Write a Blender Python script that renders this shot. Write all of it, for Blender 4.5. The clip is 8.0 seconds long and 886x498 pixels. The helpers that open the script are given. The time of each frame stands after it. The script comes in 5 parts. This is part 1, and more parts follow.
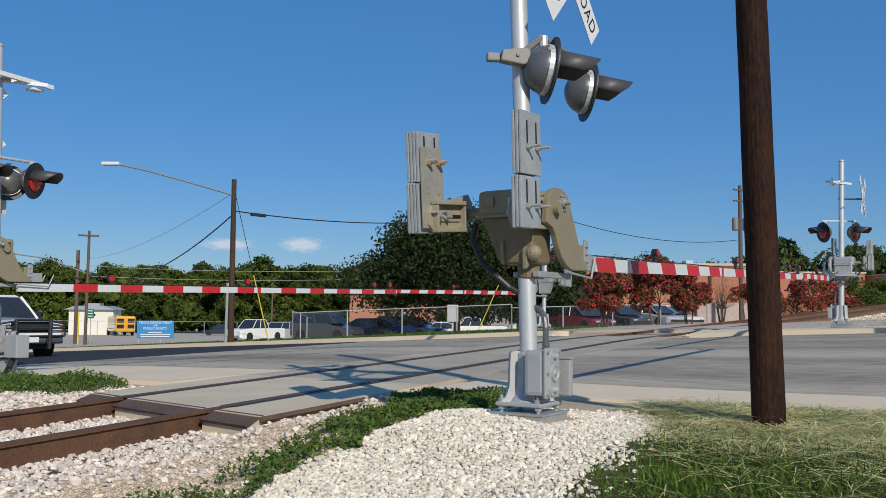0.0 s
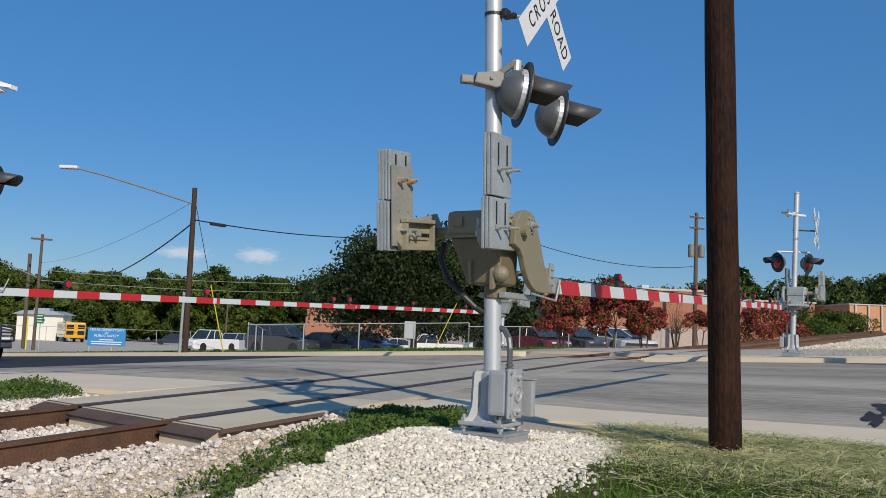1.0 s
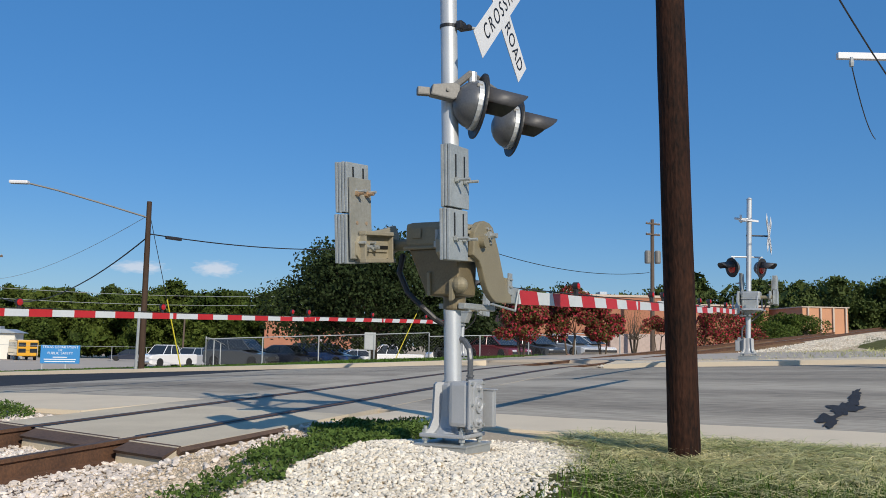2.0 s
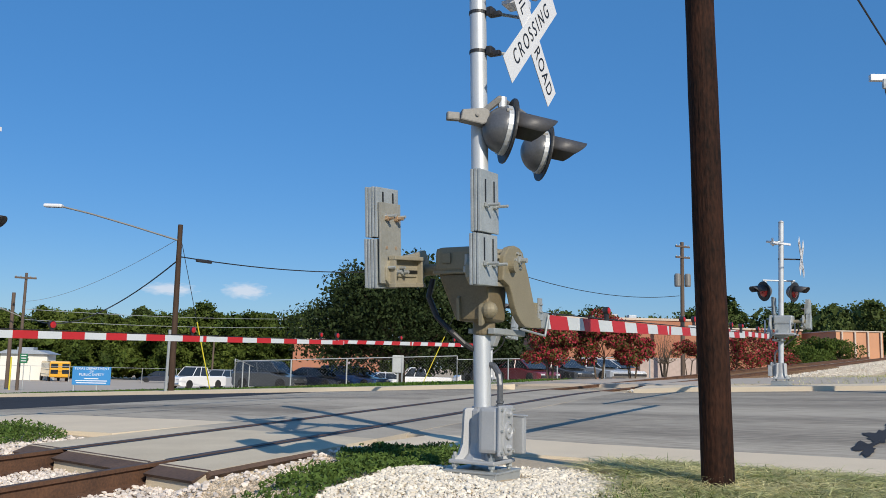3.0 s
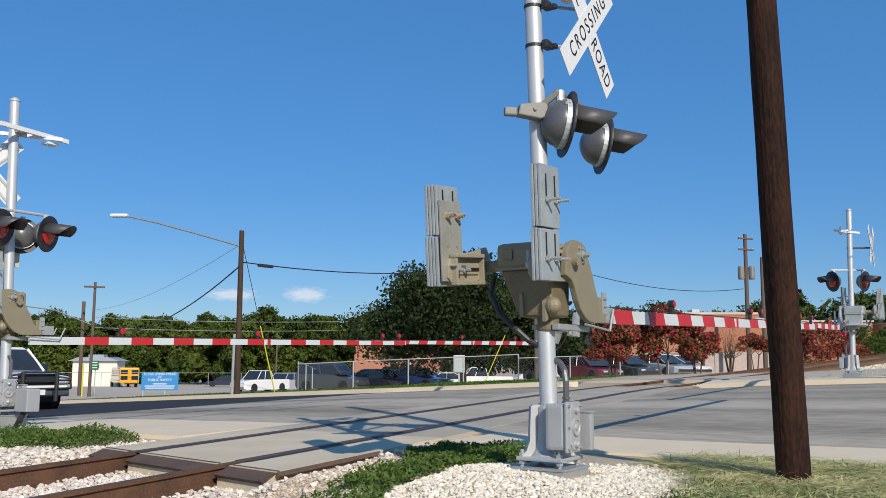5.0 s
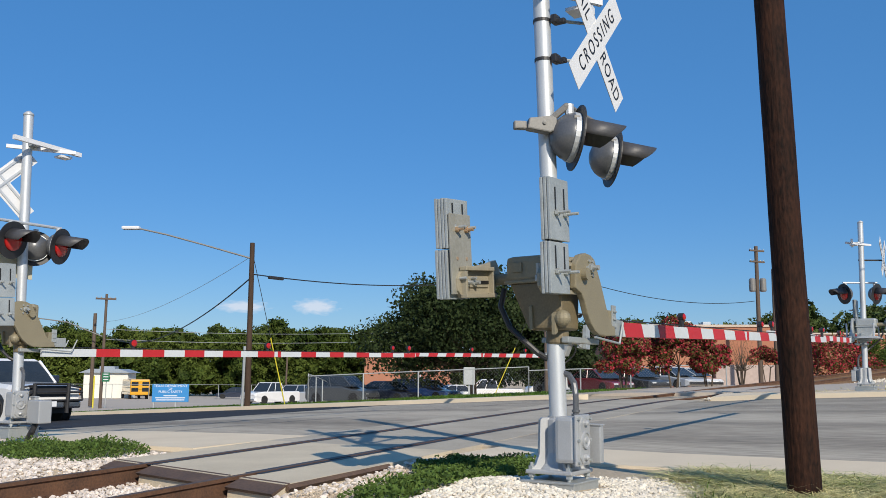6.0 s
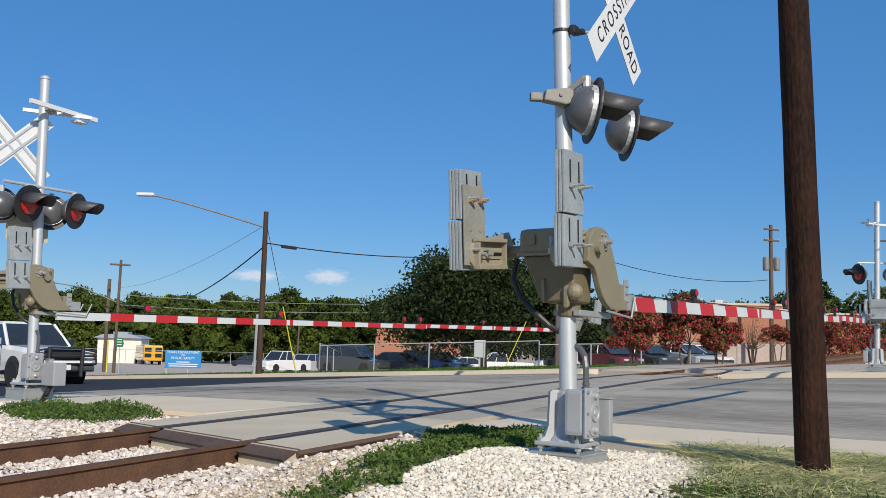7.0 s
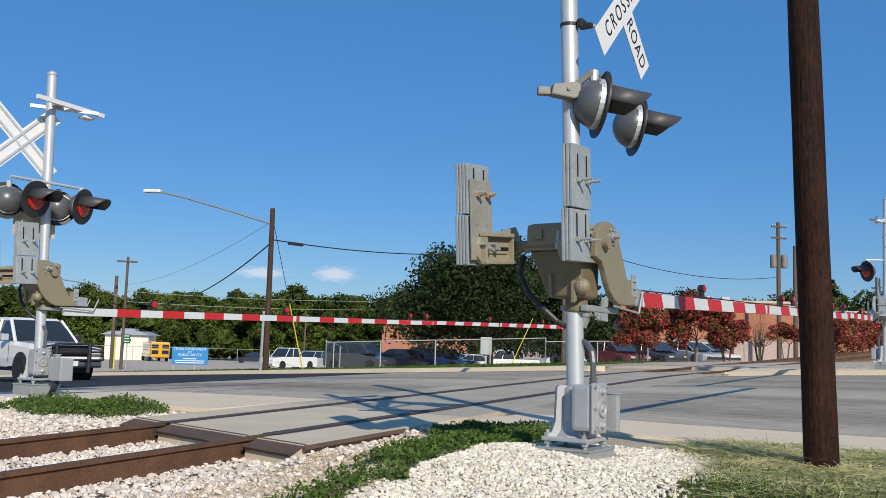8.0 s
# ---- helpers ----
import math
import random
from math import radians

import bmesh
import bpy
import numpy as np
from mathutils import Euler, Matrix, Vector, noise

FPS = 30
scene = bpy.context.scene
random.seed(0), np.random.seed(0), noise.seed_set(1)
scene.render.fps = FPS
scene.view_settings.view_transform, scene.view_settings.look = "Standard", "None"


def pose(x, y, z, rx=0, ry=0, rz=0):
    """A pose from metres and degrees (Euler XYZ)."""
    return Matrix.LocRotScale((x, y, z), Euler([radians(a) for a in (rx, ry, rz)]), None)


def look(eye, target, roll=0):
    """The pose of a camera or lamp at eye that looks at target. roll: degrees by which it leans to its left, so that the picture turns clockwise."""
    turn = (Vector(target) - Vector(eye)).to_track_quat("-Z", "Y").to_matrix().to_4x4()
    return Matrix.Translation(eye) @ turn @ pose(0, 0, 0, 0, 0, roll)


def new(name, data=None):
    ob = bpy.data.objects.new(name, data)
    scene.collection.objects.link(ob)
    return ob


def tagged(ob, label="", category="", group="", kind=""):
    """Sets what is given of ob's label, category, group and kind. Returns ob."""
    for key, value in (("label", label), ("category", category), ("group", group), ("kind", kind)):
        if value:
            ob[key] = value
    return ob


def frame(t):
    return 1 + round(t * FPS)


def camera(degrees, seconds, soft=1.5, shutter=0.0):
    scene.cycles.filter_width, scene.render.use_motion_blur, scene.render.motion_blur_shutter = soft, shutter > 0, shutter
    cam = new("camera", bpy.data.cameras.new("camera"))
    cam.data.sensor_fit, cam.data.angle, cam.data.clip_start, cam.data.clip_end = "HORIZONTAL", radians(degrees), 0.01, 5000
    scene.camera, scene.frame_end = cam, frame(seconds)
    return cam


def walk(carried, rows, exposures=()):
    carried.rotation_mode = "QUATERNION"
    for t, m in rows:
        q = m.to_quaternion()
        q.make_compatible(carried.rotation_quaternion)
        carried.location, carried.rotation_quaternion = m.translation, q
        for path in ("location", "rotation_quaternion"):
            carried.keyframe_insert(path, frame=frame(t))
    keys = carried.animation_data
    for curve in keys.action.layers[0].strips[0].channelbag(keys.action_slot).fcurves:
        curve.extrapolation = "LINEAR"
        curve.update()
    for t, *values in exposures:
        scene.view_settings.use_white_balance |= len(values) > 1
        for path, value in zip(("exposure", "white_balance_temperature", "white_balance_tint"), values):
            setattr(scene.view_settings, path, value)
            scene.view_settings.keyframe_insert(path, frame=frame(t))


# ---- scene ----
cam = camera(52.2, 8.0, soft=0.8)
PATH = [
    (0, (0.049, 0.01, 0.808), (0.039, 2.004, 0.955), 0.3),
    (0.5, (-0.009, 0.002, 0.809), (0.061, 1.997, 0.934), 2.1),
    (1, (-0.024, -0.032, 0.816), (0.057, 1.958, 1.002), 2.1),
    (1.5, (-0.027, -0.014, 0.838), (0.129, 1.97, 1.044), 0.9),
    (1.7, (-0.021, -0.035, 0.831), (0.148, 1.947, 1.036), 0.9),
    (2.8, (-0.033, -0.021, 0.841), (0.136, 1.956, 1.091), 1.0),
    (3, (-0.035, -0.023, 0.849), (0.073, 1.958, 1.107), 1.2),
    (3.5, (-0.049, -0.013, 0.84), (-0.041, 1.972, 1.085), 1.1),
    (4, (-0.056, 0.029, 0.829), (-0.045, 2.016, 1.055), 0.9),
    (4.5, (-0.063, -0.008, 0.833), (-0.064, 1.98, 1.054), 0.1),
    (5, (-0.062, 0.004, 0.833), (-0.081, 1.988, 1.089), 0.1),
    (6.5, (-0.058, -0.034, 0.838), (-0.114, 1.945, 1.121), 0.5),
    (7, (-0.062, -0.023, 0.822), (-0.131, 1.963, 1.044), 1.4),
    (7.5, (-0.08, -0.016, 0.8), (-0.15, 1.973, 0.99), 2.1),
    (8, (-0.065, 0.003, 0.804), (-0.148, 1.989, 1.02), 1.5),
]
walk(cam, [(t, look(eye, target, roll)) for t, eye, target, roll in PATH],
     exposures=[(0.0, -0.28), (1.0, -0.28), (1.7, -0.21), (3.0, -0.08), (5.0, -0.04), (6.5, -0.06), (7.5, -0.1), (8.0, -0.08)])
# ---- light ----
world = bpy.data.worlds.new("world")
scene.world = world
world.use_nodes = True
wn = world.node_tree.nodes
sky = wn.new("ShaderNodeTexSky")
sky.sky_type = 'NISHITA'
sky.sun_disc = False
sky.sun_elevation = radians(29)
sky.sun_rotation = radians(157.9)
sky.altitude = 150
sky.air_density, sky.dust_density, sky.ozone_density = 1.0, 0.5, 4.5
wn["Background"].inputs["Strength"].default_value = 0.119
hue = wn.new("ShaderNodeHueSaturation")
hue.inputs["Saturation"].default_value, hue.inputs["Hue"].default_value = 1.28, 0.509
world.node_tree.links.new(sky.outputs[0], hue.inputs["Color"])
haze = wn.new("ShaderNodeMix")
haze.data_type = 'RGBA'
haze.inputs[0].default_value, haze.inputs[7].default_value = 0.5, (0.85, 2.6, 5.45, 1)
world.node_tree.links.new(hue.outputs[0], haze.inputs[6])
world.node_tree.links.new(haze.outputs[2], wn["Background"].inputs["Color"])
sun_data = bpy.data.lights.new("sun", 'SUN')
sun_data.energy, sun_data.angle, sun_data.color = 4.6, radians(0.53), (1.0, 0.905, 0.765)
sun = new("sun", sun_data)
sun.matrix_world = look((8, -30, 18), (8 - 0.376 * 30, -30 + 0.9266 * 30, 18 - 30 * math.tan(radians(29))))


# ---- materials ----
def mat(name, a, b=None, rough=0.6, metal=0.0, fine=60.0, coarse=4.0, mix=0.5, bump=0.2, depth=0.004,
        island=0.0, rand=0.0, spec=0.5, coat=0.0, stretch=(1, 1, 1), trans=0.0, turn=0.0):
    """A procedural surface: two tones mixed by coarse and fine noise, with relief."""
    m = bpy.data.materials.new(name)
    m.use_nodes = True
    nt = m.node_tree
    n, li = nt.nodes, nt.links
    p = n["Principled BSDF"]
    b = b or tuple(c * 0.7 for c in a)
    geo = n.new("ShaderNodeTexCoord")
    mp = n.new("ShaderNodeMapping")
    mp.inputs["Scale"].default_value = stretch
    rot = n.new("ShaderNodeMapping")
    rot.inputs["Rotation"].default_value = (0, 0, radians(turn))
    li.new(geo.outputs["Object"], rot.inputs["Vector"])
    li.new(rot.outputs[0], mp.inputs["Vector"])
    t1, t2 = n.new("ShaderNodeTexNoise"), n.new("ShaderNodeTexNoise")
    for t, s in ((t1, fine), (t2, coarse)):
        t.inputs["Scale"].default_value = s
        t.inputs["Detail"].default_value = 5
        li.new(mp.outputs[0], t.inputs["Vector"])
    add = n.new("ShaderNodeMath")
    add.operation = 'MULTIPLY_ADD'
    add.inputs[1].default_value = 0.5
    half = n.new("ShaderNodeMath")
    half.operation = 'MULTIPLY'
    half.inputs[1].default_value = 0.5
    li.new(t2.outputs[0], half.inputs[0])
    li.new(t1.outputs[0], add.inputs[0])
    li.new(half.outputs[0], add.inputs[2])
    ramp = n.new("ShaderNodeMapRange")
    ramp.inputs[1].default_value, ramp.inputs[2].default_value = 0.5 - 0.3 * (1.1 - mix), 0.5 + 0.3 * (1.1 - mix)
    li.new(add.outputs[0], ramp.inputs[0])
    mx = n.new("ShaderNodeMix")
    mx.data_type = 'RGBA'
    mx.inputs[6].default_value, mx.inputs[7].default_value = (*a, 1), (*b, 1)
    li.new(ramp.outputs[0], mx.inputs[0])
    col = mx.outputs[2]
    if island or rand:
        hsv = n.new("ShaderNodeHueSaturation")
        val = n.new("ShaderNodeMapRange")
        k = island or rand
        val.inputs[3].default_value, val.inputs[4].default_value = 1 - k, 1 + k
        src = n.new("ShaderNodeNewGeometry").outputs["Random Per Island"] if island else n.new("ShaderNodeObjectInfo").outputs["Random"]
        li.new(src, val.inputs[0])
        li.new(val.outputs[0], hsv.inputs["Value"])
        li.new(col, hsv.inputs["Color"])
        col = hsv.outputs[0]
    li.new(col, p.inputs["Base Color"])
    p.inputs["Roughness"].default_value, p.inputs["Metallic"].default_value = rough, metal
    p.inputs["Specular IOR Level"].default_value, p.inputs["Coat Weight"].default_value = spec, coat
    if bump:
        bp = n.new("ShaderNodeBump")
        bp.inputs["Strength"].default_value, bp.inputs["Distance"].default_value = bump, depth
        li.new(t1.outputs[0], bp.inputs["Height"])
        li.new(bp.outputs[0], p.inputs["Normal"])
    if trans:
        tr = n.new("ShaderNodeBsdfTranslucent")
        li.new(col, tr.inputs["Color"])
        ms = n.new("ShaderNodeMixShader")
        ms.inputs[0].default_value = trans
        li.new(p.outputs[0], ms.inputs[1])
        li.new(tr.outputs[0], ms.inputs[2])
        li.new(ms.outputs[0], n["Material Output"].inputs["Surface"])
    return m


def glow(name, color, strength):
    m = bpy.data.materials.new(name)
    m.use_nodes = True
    p = m.node_tree.nodes["Principled BSDF"]
    p.inputs["Base Color"].default_value = (*color, 1)
    p.inputs["Emission Color"].default_value, p.inputs["Emission Strength"].default_value = (*color, 1), strength
    return m


ASPHALT = mat("asphalt", (0.50, 0.445, 0.355), (0.21, 0.185, 0.15), 0.9, fine=30, coarse=0.55, mix=0.72, bump=0.25, stretch=(0.07, 1, 1), turn=32, spec=0.12)
NEW_ASPHALT = mat("new_asphalt", (0.05, 0.052, 0.058), (0.035, 0.036, 0.04), 0.85, fine=140, coarse=0.5, bump=0.4, spec=0.12)
# black of the road's tar seams and of the painted flangeway shade
TAR_AND_SHADE = mat("tar_and_groove_shade", (0.02, 0.02, 0.02), None, 0.5, fine=40)
CONCRETE = mat("concrete", (0.78, 0.665, 0.49), (0.63, 0.53, 0.39), 0.9, fine=90, coarse=1.2, mix=0.3, bump=0.4, spec=0.12)
PANEL = mat("crossing_panel", (0.70, 0.605, 0.445), (0.50, 0.425, 0.31), 0.9, fine=80, coarse=1.5, mix=0.4, bump=0.5, spec=0.12)
WORN_PANEL = mat("traffic_worn_panel", (0.52, 0.465, 0.37), (0.34, 0.30, 0.24), 0.9, fine=60, coarse=1.2, mix=0.5, bump=0.4, spec=0.12)
LOT = mat("parking_surface", (0.56, 0.48, 0.39), (0.44, 0.385, 0.32), 0.9, fine=30, coarse=0.1, mix=0.3, spec=0.12)
DIRT = mat("dirt", (0.60, 0.49, 0.355), (0.40, 0.32, 0.215), 0.95, fine=30, coarse=0.5, mix=0.5, bump=0.8, depth=0.02, spec=0.12)
LAWN = mat("lawn", (0.055, 0.075, 0.018), (0.13, 0.115, 0.045), 0.9, fine=40, coarse=0.5, mix=0.4, bump=0.8, depth=0.03, spec=0.12)
STONE = mat("white_limestone", (0.78, 0.725, 0.62), (0.62, 0.555, 0.45), 0.85, fine=90, coarse=9, mix=0.3, island=0.22, bump=0.4, spec=0.12)
BALLAST = mat("grey_ballast", (0.76, 0.685, 0.61), (0.54, 0.47, 0.40), 0.85, fine=80, coarse=7, mix=0.3, island=0.28, bump=0.4, spec=0.12)
GRAVEL = mat("tan_gravel", (0.66, 0.56, 0.43), (0.44, 0.35, 0.25), 0.9, fine=80, coarse=6, mix=0.4, island=0.35, bump=0.3, spec=0.12)
RAMP = mat("dark_rusty_plate", (0.17, 0.105, 0.068), (0.085, 0.055, 0.04), 0.75, 0.2, fine=40, coarse=3, mix=0.6, bump=0.4)
RUST = mat("rusty_rail_steel", (0.185, 0.092, 0.048), (0.075, 0.042, 0.028), 0.8, 0.25, fine=50, coarse=3, mix=0.6, bump=0.5)
RAILHEAD = mat("worn_rail_head", (0.15, 0.095, 0.06), (0.08, 0.05, 0.035), 0.6, 0.3, fine=40, coarse=2, stretch=(1, 0.1, 1))
TIE = mat("creosoted_timber", (0.14, 0.09, 0.06), (0.07, 0.045, 0.03), 0.9, fine=30, coarse=3, stretch=(1, 6, 6), bump=0.6)
ALU = mat("aluminium_paint", (0.58, 0.61, 0.63), (0.45, 0.475, 0.495), 0.46, 0.35, fine=120, coarse=4, mix=0.45, bump=0.08)
BOXGREY = mat("dull_grey_box", (0.24, 0.235, 0.22), (0.17, 0.165, 0.155), 0.6, 0.2, fine=60, coarse=6)
BRACKET = mat("bracket_plate_paint", (0.36, 0.355, 0.31), (0.27, 0.265, 0.225), 0.55, 0.25, fine=50, coarse=5, mix=0.6, bump=0.12)
ARMTAN = mat("pale_tan_paint", (0.38, 0.345, 0.255), (0.27, 0.24, 0.175), 0.55, 0.15, fine=70, coarse=5, mix=0.4, bump=0.15)
# the mechanism's tan paint, with the counterweights' shade put into the colour
SHADED_TAN = mat("shaded_tan_paint", (0.21, 0.17, 0.10), (0.15, 0.12, 0.07), 0.5, 0.15, fine=70, coarse=7, mix=0.6, bump=0.15)
CAST = mat("grey_cast_iron_paint", (0.47, 0.48, 0.485), (0.36, 0.37, 0.375), 0.5, 0.3, fine=90, coarse=4, mix=0.3, bump=0.15)
GALV = mat("galvanised_steel", (0.46, 0.48, 0.47), (0.36, 0.38, 0.37), 0.5, 0.45, fine=60, coarse=7, mix=0.5, bump=0.1)
PLATE = mat("counterweight_plate", (0.42, 0.455, 0.46), (0.29, 0.32, 0.325), 0.55, 0.3, fine=70, coarse=6, mix=0.65, bump=0.15)
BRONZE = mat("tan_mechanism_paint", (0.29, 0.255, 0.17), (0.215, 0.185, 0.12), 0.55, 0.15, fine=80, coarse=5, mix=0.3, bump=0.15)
BRASS = mat("rust_stained_bolt", (0.52, 0.40, 0.28), (0.36, 0.22, 0.12), 0.5, 0.4)
BLACK = mat("black_paint", (0.015, 0.015, 0.017), (0.03, 0.03, 0.032), 0.5, fine=30, coarse=4)
DOME = mat("grey_lamp_housing", (0.15, 0.155, 0.165), (0.10, 0.105, 0.11), 0.35, 0.3, fine=60, coarse=6)
HOODM = mat("charcoal_hood", (0.07, 0.07, 0.075), (0.045, 0.045, 0.05), 0.5, fine=40, coarse=5)
REDLENS = mat("red_lens", (0.50, 0.014, 0.013), (0.34, 0.010, 0.009), 0.15, fine=90, coarse=9, coat=0.5)
WHITE = mat("white_sheeting", (0.72, 0.73, 0.74), (0.63, 0.64, 0.65), 0.5, fine=50, coarse=3, mix=0.3, bump=0.05)
ARMWHITE = mat("grey_white_sheeting", (0.60, 0.63, 0.64), (0.50, 0.53, 0.54), 0.5, fine=40, coarse=2, mix=0.3, bump=0.05)
REDS = mat("red_sheeting", (0.52, 0.022, 0.028), (0.42, 0.018, 0.02), 0.5, fine=50, coarse=3, mix=0.3, bump=0.05)
INK = mat("black_lettering", (0.012, 0.012, 0.012), None, 0.5)
POLE = mat("dark_creosoted_pole", (0.046, 0.019, 0.011), (0.008, 0.005, 0.004), 0.8, fine=55, coarse=7, mix=0.62, bump=1.0, depth=0.008, stretch=(1, 1, 0.3), spec=0.15)
GREYPOLE = mat("weathered_pole", (0.14, 0.10, 0.075), (0.075, 0.055, 0.04), 0.85, fine=60, coarse=5, stretch=(1, 1, 0.08), bump=0.5)
DARKPOLE = mat("brown_weathered_pole", (0.085, 0.055, 0.038), (0.04, 0.027, 0.02), 0.85, fine=60, coarse=5, stretch=(1, 1, 0.1), bump=0.5, spec=0.15)
WIRE = mat("black_cable", (0.02, 0.02, 0.02), None, 0.6)
RUBBER = mat("tyre_rubber", (0.02, 0.02, 0.02), None, 0.8)


# ---- building helpers ----
def box(bm, c, s, m=None, bev=0.0):
    r = bmesh.ops.create_cube(bm, size=1.0)
    t = Matrix.Translation(c) @ Matrix.Diagonal((*s, 1))
    bmesh.ops.transform(bm, matrix=(m or Matrix()) @ t, verts=r["verts"])
    if bev:
        es = list({e for v in r["verts"] for e in v.link_edges})
        bmesh.ops.bevel(bm, geom=es, offset=bev, segments=2, affect='EDGES', profile=0.6)
    return bm


def tube(bm, p, q, r0, r1=None, seg=14, cap=True):
    p, q = Vector(p), Vector(q)
    d = q - p
    m = Matrix.Translation((p + q) / 2) @ d.to_track_quat("Z", "Y").to_matrix().to_4x4()
    bmesh.ops.create_cone(bm, cap_ends=cap, segments=seg, radius1=r0, radius2=r0 if r1 is None else r1, depth=d.length, matrix=m)
    return bm


def pipe(bm, pts, r, seg=8):
    for a, b in zip(pts, pts[1:]):
        tube(bm, a, b, r, seg=seg)
    for a in pts[1:-1]:
        bmesh.ops.create_uvsphere(bm, u_segments=seg, v_segments=6, radius=r, matrix=Matrix.Translation(a))
    return bm


def prism(bm, pts, axis, t0, t1, bev=0.0):
    """A flat outline, given as pairs, thickened along an axis (0, 1 or 2)."""
    def v3(p, t):
        q = list(p)
        q.insert(axis, t)
        return q
    lo = [bm.verts.new(v3(p, t0)) for p in pts]
    hi = [bm.verts.new(v3(p, t1)) for p in pts]
    k = len(pts)
    fs = [bm.faces.new(lo), bm.faces.new(hi)] + [bm.faces.new((lo[i], lo[(i + 1) % k], hi[(i + 1) % k], hi[i])) for i in range(k)]
    bmesh.ops.recalc_face_normals(bm, faces=fs)
    if bev:
        bmesh.ops.bevel(bm, geom=list({e for f in fs for e in f.edges}), offset=bev, segments=2, affect='EDGES', profile=0.6)
    return bm


def lathe(bm, profile, m, seg=24):
    """Turns (radius, height) pairs round the local z axis."""
    rings = []
    for r, z in profile:
        rings.append([bm.verts.new(m @ Vector((r * math.cos(2 * math.pi * i / seg), r * math.sin(2 * math.pi * i / seg), z))) for i in range(seg)])
    fs = []
    for a, b in zip(rings, rings[1:]):
        for i in range(seg):
            fs.append(bm.faces.new((a[i], a[(i + 1) % seg], b[(i + 1) % seg], b[i])))
    fs += [bm.faces.new(rings[0]), bm.faces.new(rings[-1])]
    bmesh.ops.recalc_face_normals(bm, faces=fs)
    return bm


def loft(bm, sections):
    """Joins closed rings of points, the ends capped."""
    rings = [[bm.verts.new(p) for p in s] for s in sections]
    k = len(rings[0])
    for a, b in zip(rings, rings[1:]):
        for i in range(k):
            bm.faces.new((a[i], a[(i + 1) % k], b[(i + 1) % k], b[i]))
    bm.faces.new(rings[0])
    bm.faces.new(rings[-1])
    bmesh.ops.recalc_face_normals(bm, faces=bm.faces)
    return bm


def mesh_of(name, bm, material, smooth=False):
    me = bpy.data.meshes.new(name)
    bm.to_mesh(me)
    bm.free()
    me.materials.append(material)
    if smooth:
        for f in me.polygons:
            f.use_smooth = True
    return me


def part(name, bm, material, parent, label="", smooth=False):
    ob = new(name, mesh_of(name, bm, material, smooth))
    ob.parent = parent
    return tagged(ob, label=label)


def raw(name, verts, faces, material, parent=None):
    """A mesh from arrays, for large numbers of small pieces."""
    me = bpy.data.meshes.new(name)
    verts, faces = np.asarray(verts, np.float32), np.asarray(faces, np.int32)
    k = faces.shape[1]
    me.vertices.add(len(verts))
    me.vertices.foreach_set("co", verts.ravel())
    me.loops.add(faces.size)
    me.loops.foreach_set("vertex_index", faces.ravel())
    me.polygons.add(len(faces))
    me.polygons.foreach_set("loop_start", np.arange(0, faces.size, k, dtype=np.int32))
    me.polygons.foreach_set("use_smooth", np.zeros(len(faces), dtype=bool))
    me.update(calc_edges=True)
    me.materials.append(material)
    ob = new(name, me)
    ob.parent = parent
    return ob


def thing(name, m, label, category, group=""):
    ob = new(name)
    ob.empty_display_size = 0.2
    ob.matrix_world = m
    return tagged(ob, label=label, category=category, group=group)


def setting(name, bm, material, label, category):
    return tagged(new(name, mesh_of(name, bm, material)), label=label, category=category, kind="structure")


def letters(name, body, size, m, parent, material, squeeze=1.0, label="", space=1.0):
    cu = bpy.data.curves.new(name, 'FONT')
    cu.body, cu.size, cu.align_x, cu.align_y, cu.extrude = body, size, 'CENTER', 'CENTER', 0.001
    cu.space_character = space
    tmp = bpy.data.objects.new(name, cu)
    me = bpy.data.meshes.new_from_object(tmp)
    bpy.data.objects.remove(tmp)
    me.transform(m @ Matrix.Diagonal((squeeze, 1, 1, 1)))
    me.materials.clear()
    me.materials.append(material)
    ob = new(name, me)
    ob.parent = parent
    return tagged(ob, label=label)


# ---- the lie of the land ----
# The crossing's own grid: u along the road, v across it, from the foot of the signal by the white stones.
M0 = (0.66, 6.80)
U, V = (0.848, -0.530), (0.530, 0.848)


def at(u, v):
    return M0[0] + u * U[0] + v * V[0], M0[1] + u * U[1] + v * V[1]


def uv(x, y):
    x, y = x - M0[0], y - M0[1]
    return x * U[0] + y * U[1], x * V[0] + y * V[1]


def smooth(a, b, x):
    t = min(1, max(0, (x - a) / (b - a)))
    return t * t * (3 - 2 * t)


def track_u(v):
    """The track's middle line, which bends to the east beyond the road."""
    w = max(0, v - 13)
    return -3.82 - 0.122 * (v + 0.38) + 0.2 * (w * w / 20 if w < 10 else w - 5)


def track_z(v):
    return -0.042 + 0.019 * min(v, 20) + 0.036 * max(0, min(v, 120) - 20)


def road_z(u, v):
    """Height of the paved surfaces: a slight rise along the tracks and a fall towards the town."""
    y = M0[1] + u * U[1] + v * V[1]
    z = -0.09 + 0.019 * min(max(v, -14), 32) - 0.045 * min(max(-9 - u, 0), 35)
    c = track_u(v)
    z += 0.045 * min(max(u + 5.4, 0), 8) * min(max(v / 18, 0), 1) * (smooth(c + 1.5, c + 3.2, u) if v < 17.5 else 1)
    z += 0.046 * math.exp(-((u - track_u(v)) / 3.2) ** 4)
    return z - 0.011 * min(max(y - 38, 0), 150) * smooth(10, 25, -u)


